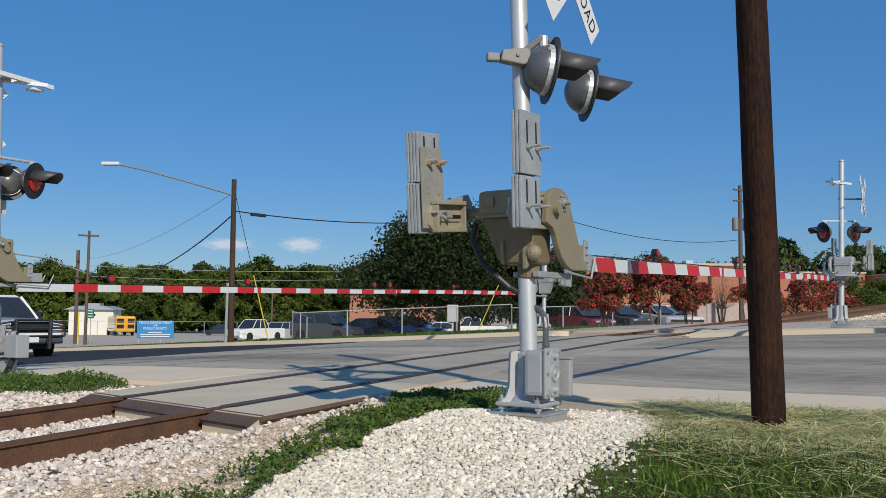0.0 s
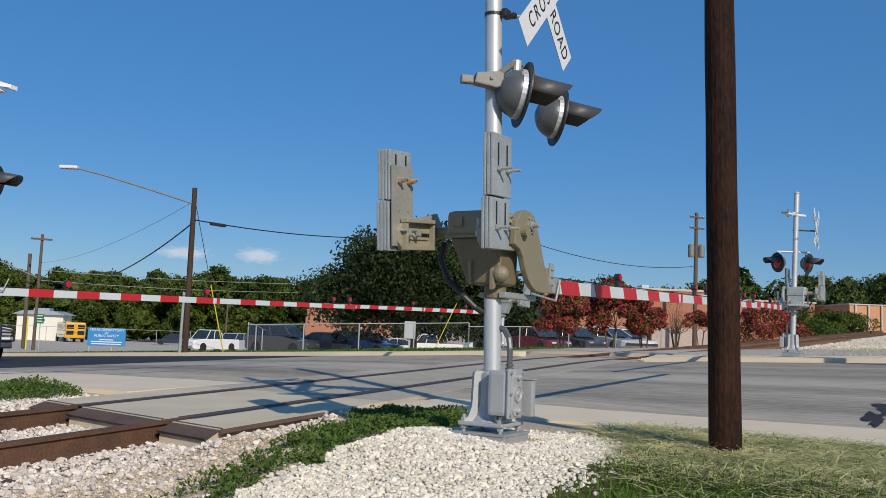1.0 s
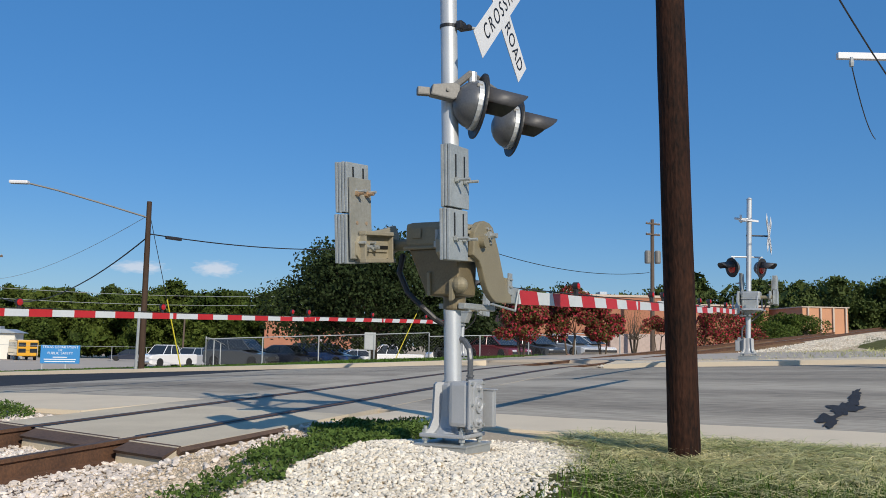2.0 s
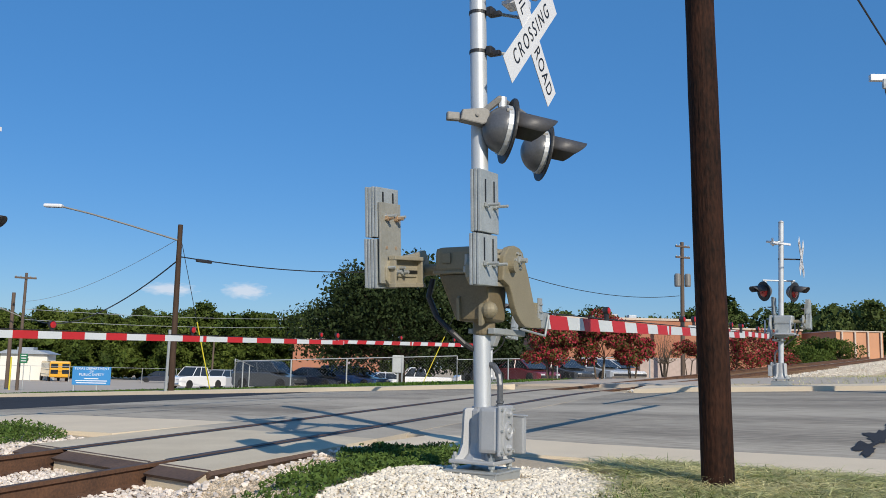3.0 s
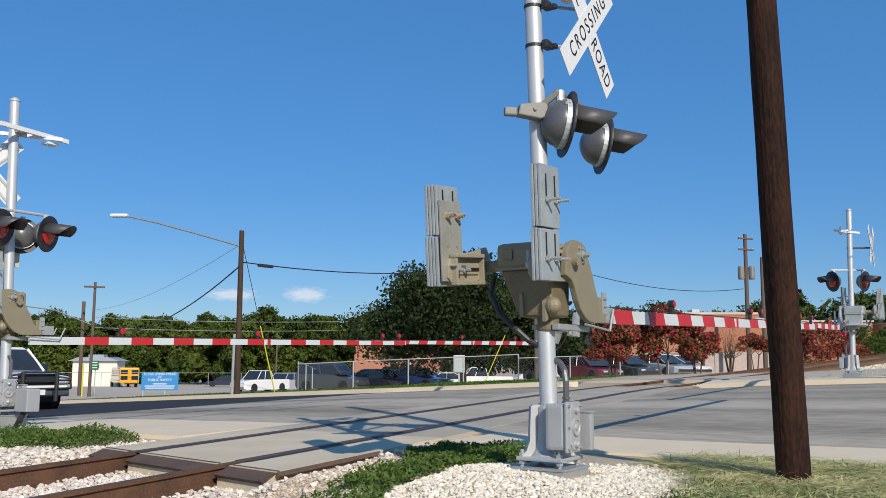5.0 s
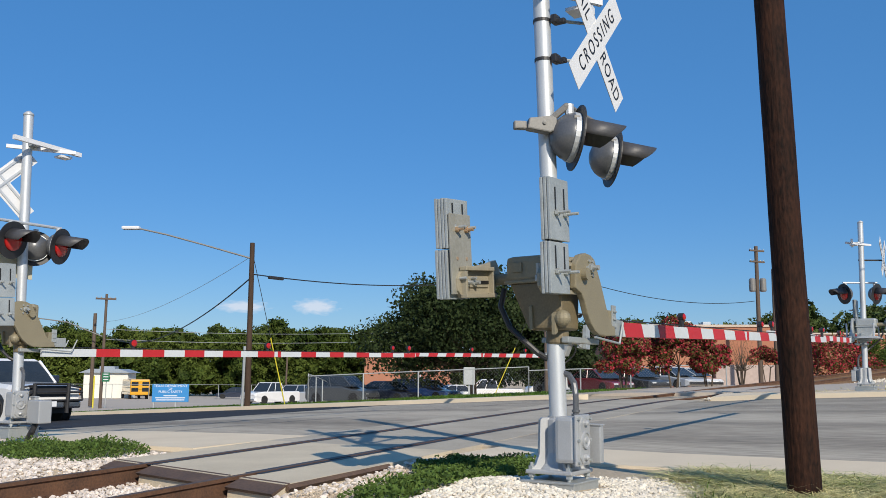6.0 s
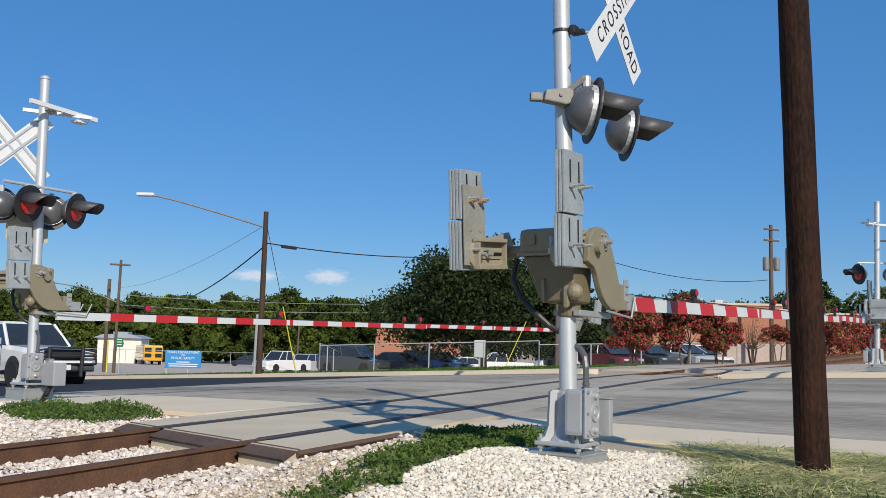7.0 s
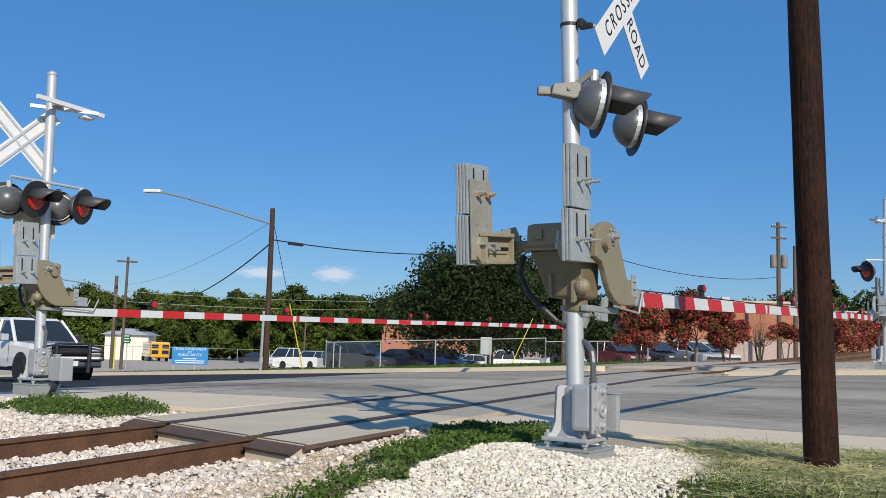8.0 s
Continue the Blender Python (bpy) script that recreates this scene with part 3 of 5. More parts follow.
    def band(bm, a, b, grow=0.0, sl=0.0):
        vs = []
        for xx in (a, b):
            h, w = half(xx)
            h, w = h + grow, w + grow
            for yy, zz in ((-w, -h), (w, -h), (w, h), (-w, h)):
                vs.append(bm.verts.new((xx - sl * zz, ya + 0.02 + yy, zc + zz + rise * (xx - x0))))
        for i in range(4):
            bm.faces.new((vs[i], vs[(i + 1) % 4], vs[4 + (i + 1) % 4], vs[4 + i]))
        bm.faces.new(vs[:4])
        bm.faces.new(vs[4:])
        bmesh.ops.recalc_face_normals(bm, faces=bm.faces)
        return bm
    arm_ob = part("gate_arm", band(bmesh.new(), x0, x1), ARMWHITE, ob, "white reflective gate arm with red bands")
    step = 0.4064
    xx = x0 + first
    k = 0
    while xx + step < x1:
        part("red_band", band(bmesh.new(), xx, xx + step, 0.003, slant), REDS, arm_ob)
        k += 1
        xx += 2 * step
        if k == 5:
            part("red_band", band(bmesh.new(), xx - 0.32, xx - 0.24, 0.003), REDS, arm_ob)
            xx += 0.3
    bm = bmesh.new()
    pipe(bm, [(x0, ya + 0.02, zc + 0.075), (x0 + arm * 0.35, ya + 0.02, zc + 0.065 + rise * arm * 0.35), (x1 - 0.3, ya + 0.02, zc + 0.052 + rise * (arm - 0.3))], 0.006, 5)
    part("lamp_cable", bm, WIRE, arm_ob)
    lr = 0.034 if cx == 0.0 and tone is BRONZE else 0.052
    for d in lamps:
        zl = zc + rise * d
        bm = bmesh.new()
        box(bm, (x0 + d, ya + 0.02, zl + 0.105), (0.05, 0.04, 0.13), bev=0.012)
        for s in (-1, 1):
            lathe(bm, [(lr + 0.004, 0.0), (lr + 0.005, 0.024), (lr + 0.001, 0.024), (lr, 0.0)], Matrix.Translation((x0 + d, ya + 0.02, zl + 0.15)) @ Matrix.Rotation(radians(-90 * s), 4, 'X'), 14)
        lamp = part("arm_lamp", bm, BLACK, arm_ob, "small arm lamp with red lens")
        bm = bmesh.new()
        for s in (-1, 1):
            lathe(bm, [(lr, 0), (lr * 0.96, 0.024), (lr * 0.6, 0.034), (0.003, 0.038)], Matrix.Translation((x0 + d, ya + 0.02 + 0.005 * s, zl + 0.15)) @ Matrix.Rotation(radians(-90 * s), 4, 'X'), 12)
        part("lens", bm, REDLENS, lamp)
    return ob


def flasher(ob, c, facing, group="flashing_light"):
    """A hooded crossing light under the signal ob, at c, turned by facing degrees from local x."""
    m = Matrix.Translation(c) @ Matrix.Rotation(radians(facing), 4, 'Z') @ Matrix.Rotation(radians(98), 4, 'Y')
    bm = bmesh.new()
    lathe(bm, [(0.255, -0.006), (0.255, 0.006), (0.15, 0.008), (0.15, -0.008)], m, 32)
    disc = part(group, bm, BLACK, ob, "black background disc with hooded red light")
    bm = bmesh.new()
    lathe(bm, [(0.186, -0.008), (0.184, -0.055), (0.175, -0.09), (0.153, -0.128), (0.12, -0.162), (0.08, -0.188), (0.04, -0.202), (0.005, -0.206)], m, 28)
    part("housing", bm, DOME, disc, "grey domed lamp housing", smooth=True)
    bm = bmesh.new()
    lathe(bm, [(0.193, -0.008), (0.193, -0.052), (0.184, -0.052), (0.184, -0.008)], m, 28)
    part("clamp_ring", bm, ALU, disc)
    for a in (40, 140):
        bm = bmesh.new()
        box(bm, (-0.182 * math.sin(radians(a)), 0.182 * math.cos(radians(a)), -0.05), (0.03, 0.03, 0.045), m, bev=0.008)
        part("latch", bm, BOXGREY, disc)
    bm = bmesh.new()
    lathe(bm, [(0.152, 0.008), (0.14, 0.03), (0.08, 0.05), (0.01, 0.056)], m, 24)
    part("lens", bm, REDLENS, disc, "red glass lens", smooth=True)
    bm = bmesh.new()
    seg, rows_ = 16, []
    for i in range(seg + 1):
        a = radians(2 + 176 * i / seg)
        ln = 0.37 - 0.13 * (abs(i - seg / 2) / (seg / 2)) ** 2.4
        ring = []
        for r, zz in ((0.165, 0.005), (0.16, ln), (0.155, ln), (0.158, 0.005)):
            ring.append(bm.verts.new(m @ Vector((-r * math.sin(a), r * math.cos(a), zz))))
        rows_.append(ring)
    for a, b in zip(rows_, rows_[1:]):
        for k in range(4):
            bm.faces.new((a[k], a[(k + 1) % 4], b[(k + 1) % 4], b[k]))
    bm.faces.new(rows_[0])
    bm.faces.new(rows_[-1])
    bmesh.ops.recalc_face_normals(bm, faces=bm.faces)
    part("hood", bm, HOODM, disc, "charcoal sun hood", smooth=True)
    bm = bmesh.new()
    c = Vector(c)
    tube(bm, c + Vector((0, 0, 0.16)) - 0.05 * (m.to_3x3() @ Vector((0, 0, 1))), c + Vector((0, 0, 0.255)) - 0.05 * (m.to_3x3() @ Vector((0, 0, 1))), 0.035, seg=10)
    part("pivot", bm, ALU, disc)
    return disc


def crossbuck(ob, c, facing, words=True):
    """Two crossed white boards, whose lettered face looks along facing degrees from local x."""
    m = Matrix.Translation(c) @ Matrix.Rotation(radians(facing + 90), 4, 'Z') @ Matrix.Rotation(radians(90), 4, 'X')
    bm = bmesh.new()
    top = None
    for a, dz, body in ((-45, -0.006, ("RAIL", "ROAD")), (45, 0.0, ("CROSSING",))):
        r = m @ Matrix.Translation((0, 0, dz)) @ Matrix.Rotation(radians(a), 4, 'Z')
        bm = bmesh.new()
        box(bm, (0, 0, 0), (1.22, 0.229, 0.004), r)
        board = part("crossbuck_board", bm, WHITE, ob, "white crossbuck board with black letters")
        bm = bmesh.new()
        for yy in (-0.07, 0.07):
            box(bm, (0, yy, -0.012), (1.1, 0.03, 0.012), r)
        part("stiffener", bm, ALU, board)
        if words:
            for k, word in enumerate(body):
                x = 0.0 if a > 0 else -0.345 + 0.69 * k
                letters("lettering", word, 0.175, r @ Matrix.Translation((x, 0, 0.0035)), board, INK, 0.82, "black capitals", 1.42 if a > 0 else 1.12)


TURN = math.degrees(math.atan2(V[1], V[0]))
near = crossing_signal(M0[0], M0[1], 0.0, TURN, 4.35, 8.65, 0.67, 0.5, 0.15, (1.65, 4.6, 8.4), 0.027, 1.225, "silver crossing signal with lowered gate arm on white stones")


def local(ob, p):
    return ob.matrix_world.inverted() @ Vector(p)


flasher(near, local(near, (0.815, 6.72, 2.655)), 9 - TURN)
flasher(near, local(near, (1.255, 7.70, 2.735)), 9 - TURN)
bm = bmesh.new()
pipe(bm, [local(near, p) for p in ((0.58, 6.72, 2.76), (0.745, 6.70, 2.90), (1.185, 7.70, 3.0))], 0.028)
part("light_arm", bm, BOXGREY, near)
bm = bmesh.new()
jm = Matrix.Translation(local(near, (0.50, 6.66, 2.745))) @ Matrix.Rotation(radians(8 - TURN), 4, 'Z') @ Matrix.Translation((0.045, 0, 0)) @ Matrix.Diagonal((0.76, 1, 0.92, 1))
prism(bm, [(-0.15, -0.045), (-0.13, 0.045), (0.10, 0.07), (0.15, 0.05), (0.15, -0.05), (0.08, -0.075)], 1, -0.05, 0.05, bev=0.012)
box(bm, (-0.215, 0, -0.012), (0.13, 0.06, 0.07), bev=0.014)
lathe(bm, [(0.02, 0.0), (0.018, 0.012), (0.004, 0.014)], Matrix.Translation((0.02, -0.05, 0.005)) @ Matrix.Rotation(radians(90), 4, 'X'), 10)
bmesh.ops.transform(bm, matrix=jm, verts=bm.verts)
part("light_junction_box", bm, BOXGREY, near, "grey light junction box")
crossbuck(near, local(near, (1.018, 6.90, 3.512)), -33 - TURN)
for h in (3.3, 3.62):
    bm = bmesh.new()
    c = Vector((-0.0145 * (h - 0.5), 0.0232 * (h - 0.5), h))
    tube(bm, c - Vector((0, 0, 0.012)), c + Vector((0, 0, 0.012)), 0.072, seg=24)
    box(bm, local(near, (0.675, 6.76, h)), (0.09, 0.05, 0.07), bev=0.012)
    box(bm, local(near, (0.72, 6.74, h - 0.02)), (0.05, 0.07, 0.04), bev=0.01)
    clamp = part("sign_bracket", bm, BLACK, near, "black mast clamp")
    bm = pipe(bmesh.new(), [local(near, (0.70, 6.78, h)), local(near, (0.96, 6.88, h + 0.01))], 0.014)
    part("bracket_rod", bm, GALV, clamp, "grey steel rod")

west = crossing_signal(-6.05, 12.2, 0.07, TURN, 4.42, 8.9, 0.2, 0.0, 0.85, (1.5, 4.35, 8.65), 0.018, 1.09, "silver crossing signal with lowered arm beside the concrete apron", cx=-0.22)
for dx, f in ((0.42, -90 + 25), (-0.30, -90 + 15)):
    flasher(west, (dx, -0.14, 2.58), f)
for dx, f in ((0.20, 60), (-0.55, 75)):
    flasher(west, (dx, 0.14, 2.55), f)
bm = bmesh.new()
pipe(bm, [(-0.6, 0, 2.86), (0.5, 0, 2.86)], 0.022)
part("light_arm", bm, ALU, west)
crossbuck(west, (-0.37, 0.2, 3.42), 80)
bm = bmesh.new()
box(bm, (-0.1, 0.18, 2.28), (0.62, 0.012, 0.34))
part("notice_back", bm, mat("beige_notice", (0.62, 0.58, 0.42), None, 0.7), west, "beige notice board seen from behind")

east = crossing_signal(*at(-0.55, 18.1), 0.56, TURN + 180, 4.15, 8.2, 0.5, 0.0, 0.5, (1.65, 4.7, 7.9), -0.02, 1.2, "silver crossing signal with lowered arm on the far ballast bank", tone=GALV)
ex, ey, ez = east.matrix_world.translation
for dx, f in ((-0.40, 195), (0.40, -52)):
    flasher(east, local(east, (ex + dx, ey, ez + 2.36)), f - TURN - 180)
bm = bmesh.new()
pipe(bm, [local(east, (ex - 0.42, ey, ez + 2.64)), local(east, (ex + 0.42, ey, ez + 2.64))], 0.022)
part("light_arm", bm, ALU, east)

crossbuck(east, local(east, (ex + 0.62, ey, ez + 3.25)), -32 - TURN - 180)
bm = bmesh.new()
pipe(bm, [local(east, (ex, ey, ez + 3.2)), local(east, (ex + 0.6, ey, ez + 3.2))], 0.02)
part("sign_bracket", bm, BLACK, east)
bm = bmesh.new()
box(bm, (0.0, 0.0, 1.28), (0.95, 0.75, 0.04))
for a, b in ((-0.4, -0.3), (0.4, -0.3), (-0.4, 0.3), (0.4, 0.3)):
    tube(bm, (a, b, 1.28), (a, b, 1.62), 0.02, seg=6)
part("service_platform", bm, ALU, east, "pale metal platform round the mechanism")

north = crossing_signal(*at(-9.6, 20.0), 0.33, TURN + 180, 4.2, 8.6, 0.5, 0.5, 0.4, (1.65, 4.7, 8.3), -0.018, 1.2, "silver crossing signal with lowered arm behind the far kerb", tone=GALV)
for dx, f in ((0.42, 95), (-0.42, 85)):
    flasher(north, (dx, 0.14, 2.45), f)


bm = bmesh.new()
box(bm, local(west, (-5.64, 12.0, 0.375)), (0.19, 0.27, 0.30), bev=0.015)
cab = part("cabinet", bm, CAST, west, "grey steel cable cabinet")
bm = bmesh.new()
pipe(bm, [local(west, p) for p in ((-5.66, 12.0, 0.26), (-5.72, 12.0, 0.12), (-5.80, 12.05, 0.0))], 0.04)
part("cable_boot", bm, BLACK, cab)
for sig, zz in ((west, 3.98), (near, 3.95), (east, 3.62)):
    bm = bmesh.new()
    box(bm, (0.14, -0.12, zz), (1.15, 0.05, 0.06), Matrix.Rotation(radians(8), 4, 'Z'))
    box(bm, (0.10, 0.10, zz - 0.03), (0.9, 0.04, 0.05), Matrix.Rotation(radians(-30), 4, 'Z'))
    box(bm, (0.45, -0.02, zz - 0.09), (0.18, 0.16, 0.03))
    part("sign_strut", bm, WHITE, sig, "white perforated strut arm")
    bm = bmesh.new()
    lathe(bm, [(0.08, zz - 0.03), (0.084, zz), (0.08, zz + 0.03)], Matrix(), 18)
    part("strut_band", bm, GALV, sig)


# ---- wooden poles ----
def wood_pole(x, y, z, h, r0, r1, lean, material, label):
    ob = thing("utility_pole", pose(x, y, z), label, "utility pole", "utility poles")
    bm = bmesh.new()
    n = 14
    rings = []
    rng = random.Random(int(x * 100))
    for i in range(n + 1):
        t = i / n
        r = r0 + (r1 - r0) * t
        c = Vector((lean[0] * t * h, lean[1] * t * h, -0.3 + (h + 0.3) * t))
        rings.append([bm.verts.new(c + Vector((math.cos(a) * r * (1 + rng.uniform(-0.02, 0.02)), math.sin(a) * r, 0))) for a in [2 * math.pi * k / 20 for k in range(20)]])
    for a, b in zip(rings, rings[1:]):
        for k in range(20):
            bm.faces.new((a[k], a[(k + 1) % 20], b[(k + 1) % 20], b[k]))
    bm.faces.new(rings[-1])
    bm.faces.new(rings[0])
    bmesh.ops.recalc_face_normals(bm, faces=bm.faces)
    part("shaft", bm, material, ob)
    return ob


dark = wood_pole(2.376, 6.60, 0.03, 6.2, 0.119, 0.1025, (-0.0232, 0.0), POLE, "dark creosoted timber utility pole in dry grass")
# ---- stones, grass and creepers near the crossing ----
ICO = bmesh.new()
bmesh.ops.create_icosphere(ICO, subdivisions=1, radius=1.0)
ICO_V = np.array([v.co[:] for v in ICO.verts])
ICO_F = np.array([[v.index for v in f.verts] for f in ICO.faces])
ICO.free()


def stones(name, places, size, material, label, seed):
    """Broken stones strewn over the ground, in one mesh."""
    rng = np.random.default_rng(seed)
    n = len(places)
    s = rng.lognormal(0, 0.28, n)[:, None, None] * size
    v = np.broadcast_to(ICO_V, (n, 12, 3)) * rng.uniform(0.62, 1.25, (n, 12, 1)) * s * rng.uniform((0.8, 0.6, 0.5), (1.3, 1.0, 0.85), (n, 3))[:, None]
    a = rng.uniform(0, 6.28, n)
    b = rng.uniform(-0.6, 0.6, n)
    ca, sa, cb, sb = (w[:, None] for w in (np.cos(a), np.sin(a), np.cos(b), np.sin(b)))
    x, y, z = v[..., 0], v[..., 1], v[..., 2]
    y, z = y * cb - z * sb, y * sb + z * cb
    v = np.stack((x * ca - y * sa, x * sa + y * ca, z), -1) + np.asarray(places)[:, None]
    f = ICO_F[None] + 12 * np.arange(n)[:, None, None]
    return tagged(raw(name, v.reshape(-1, 3), f.reshape(-1, 3), material), label=label, category="stones", kind="stuff")


def wob(x, y, k=1.3):
    return noise.noise(Vector((x * k, y * k, 3.7)))


def green(u, v):
    """Where the creeper strip runs between ballast and the mound."""
    left = -1.02 - 0.02 * (v + 2.2) if v < -1.35 else -1.04 - 0.46 * (v + 1.35)
    right = -0.60 if v < 0.4 else -0.56 - 0.3 * (v - 0.4)
    k = 0.36 * wob(u, v, 1.9) + 0.26 * wob(u, v, 6.0)
    return left + 0.22 + k < u < right + 0.6 * k and v < 2.35 and u - track_u(v) > 1.65


def shade_patch(u, v):
    return -1.9 < u < -0.30 - 0.42 * (v - 0.75) + 0.3 * wob(u, v, 2.5) and 0.75 + 0.3 * wob(u, v, 2) < v < 1.75 + 0.2 * wob(u, v, 3) and u - track_u(v) > 1.65


def heap(u, v):
    """Under 1 on the heap of white stones, more outside."""
    side = (u - 0.25) / 0.85 if u < 0.25 else (u - 0.25) / (0.66 + 0.10 * max(0, -v))
    far = (v + 0.3) / 1.2 if v > -0.3 else 0.0
    back = max(0, -3.0 - v) / 1.2
    return side * side + far * far + back * back + 0.35 * wob(u, v, 1.8)


rng = np.random.default_rng(4)
lime, bed, sprig, blade, straw = [], [], [], [], []
for u, v in rng.uniform((-1.4, -4.6), (2.6, 1.6), (108000, 2)):
    q = u - track_u(v)
    if q < 1.6 or green(u, v) or shade_patch(u, v):
        continue
    r = heap(u, v)
    if r < 1.0 or (r < 1.9 and rng.random() < 0.42 * (1.9 - r) ** 2):
        if not (abs(u) < 0.33 and abs(v) < 0.33):
            lime.append((*at(u, v), land_z(u, v) + rng.uniform(-0.006, 0.018)))
for u, v in rng.uniform((-12, -8), (0, 2.2), (112000, 2)):
    q = u - track_u(v)
    if -4.2 - 3.2 * smooth(-1.6, -0.6, v) + 0.5 * wob(u, v) < q < 2.3 + 0.5 * wob(u, v, 1.1) and v > -7.4 + 0.6 * wob(u, v, 2) and not green(u, v) and not (abs(q) < 1.42 and v > -0.15) and not (-4.0 < q < -1.4 and v > 1.2) and not (q <= -4.0 and v > 1.45):
        if ((u + 7.0) / 1.3) ** 2 + ((v - 0.6) / 0.66) ** 2 < 0.7 or abs(abs(q) - 0.76) < 0.06 or rng.random() < (0.0 if q < 1.5 else min(0.86, 0.3 + (q - 1.45) * 1.3)):
            continue
        bed.append((*at(u, v), land_z(u, v) + rng.uniform(-0.01, 0.025)))
stones("mound_stones", lime, 0.0148, STONE, "heap of broken white limestone round the signal", 5)
chips = []
for u, v in rng.uniform((-3.0, -5.0), (0.2, 1.6), (60000, 2)):
    q = u - track_u(v)
    if 1.55 < q < 3.0 and not green(u, v) and heap(u, v) > 0.95:
        chips.append((*at(u, v), land_z(u, v) + rng.uniform(-0.003, 0.006)))
stones("fine_gravel", chips, 0.0085, GRAVEL, "tan gravel chips and grit on the bare earth", 7)
stones("track_ballast", bed, 0.0205, BALLAST, "pale grey crushed stone ballast along the rails", 6)
far_bed = []
for k in range(26000):
    v = 18.0 + 72 * rng.random() ** 1.6
    q = rng.uniform(-2.2, 3.3)
    if v < 30 and q < 1.3:
        continue
    far_bed.append((*at(track_u(v) + q, v), max(land_z(track_u(v) + q, v), 0) + rng.uniform(-0.01, 0.03)))
stones("far_ballast", far_bed, 0.034, STONE, "white stone ballast bank beyond the road", 8)

LEAF_DARK = mat("creeper_leaf", (0.125, 0.185, 0.045), (0.055, 0.10, 0.022), 0.6, fine=30, coarse=3, island=0.35, trans=0.14, spec=0.07, bump=0)
GRASS = mat("grass_blade", (0.125, 0.215, 0.03), (0.045, 0.10, 0.014), 0.6, fine=20, coarse=1.2, island=0.35, trans=0.14, spec=0.07, bump=0)
STRAW = mat("dry_cut_grass", (0.80, 0.71, 0.36), (0.27, 0.31, 0.10), 0.7, fine=20, coarse=1.8, mix=0.7, island=0.45, trans=0.15, bump=0)


def blades(name, places, length, width, lie, material, label, category, seed):
    """Thin tapered blades, each a bent strip of two faces, in one mesh. lie: 0 upright, 1 flat."""
    g = np.random.default_rng(seed)
    p = np.asarray(places, float)
    n = len(p)
    a = g.uniform(0, 6.28, n)
    tilt = np.clip(g.normal(lie, 0.22 if lie < 0.9 else 0.06, n), 0, 1.0) * 1.5
    ln = length * g.uniform(0.5, 1.3, n)
    d = np.stack((np.cos(a) * np.sin(tilt), np.sin(a) * np.sin(tilt), np.cos(tilt)), -1) * ln[:, None]
    side = np.stack((-np.sin(a), np.cos(a), g.uniform(-0.3, 0.3, n)), -1) * (width * g.uniform(0.6, 1.3, n))[:, None]
    bend = np.stack((np.cos(a), np.sin(a), -0.6 + 0 * a), -1) * (ln * 0.22)[:, None]
    v = np.stack((p - side, p + side, p + d * 0.55 + side * 0.8, p + d * 0.55 - side * 0.8, p + d + bend), 1)
    f = np.array([[0, 1, 2], [0, 2, 3], [3, 2, 4]])[None] + 5 * np.arange(n)[:, None, None]
    return tagged(raw(name, v.reshape(-1, 3), f.reshape(-1, 3), material), label=label, category=category, kind="stuff")


def leaves(places, size, g, aspect=0.6):
    """Corner points and faces of leaf-like diamonds at random tilts."""
    p = np.asarray(places, float)
    n = len(p)
    a = g.normal(size=(n, 3))
    a /= np.linalg.norm(a, axis=1)[:, None]
    b = np.cross(a, g.normal(size=(n, 3)))
    b /= np.linalg.norm(b, axis=1)[:, None]
    s = (size * g.uniform(0.6, 1.35, n))[:, None]
    v = np.stack((p - a * s, p + b * s * aspect, p + a * s, p - b * s * aspect), 1)
    f = np.arange(4)[None] + 4 * np.arange(n)[:, None]
    return v.reshape(-1, 3), f


for u, v in rng.uniform((-3.6, -5.5), (0.4, 2.1), (120000, 2)):
    if (green(u, v) and u - track_u(v) > 1.5) or shade_patch(u, v):
        h = 0.03 + 0.09 * max(0, wob(u, v, 3.0) + 0.3)
        sprig.append((*at(u, v), land_z(u, v) + rng.uniform(0.0, h + 0.02)))
for u, v in rng.uniform((-1.3, -3.6), (0.0, -2.6), (9000, 2)):
    if ((u + 0.62) / 0.42) ** 2 + ((v + 3.05) / 0.22) ** 2 + 0.6 * wob(u, v, 5) < 0.9:
        sprig.append((*at(u, v), land_z(u, v) + rng.uniform(0.0, 0.05)))
for u, v in rng.uniform((-10.6, -1.8), (-5.8, 1.9), (60000, 2)):
    if ((u + 7.0) / 1.45) ** 2 + ((v - 0.6) / 0.8) ** 2 + 0.6 * wob(u, v, 1.7) + 0.3 * wob(u, v, 5) < 0.95:
        sprig.append((*at(u, v), land_z(u, v) + rng.uniform(0.0, 0.03 + 0.14 * max(0, 0.6 + wob(u, v, 2)))))
vv, ff = leaves(sprig, 0.020, np.random.default_rng(9), 0.45)
tagged(raw("creeper_leaves", vv, ff, LEAF_DARK), label="low dark green creeping plant on the stones", category="ground cover", kind="stuff")

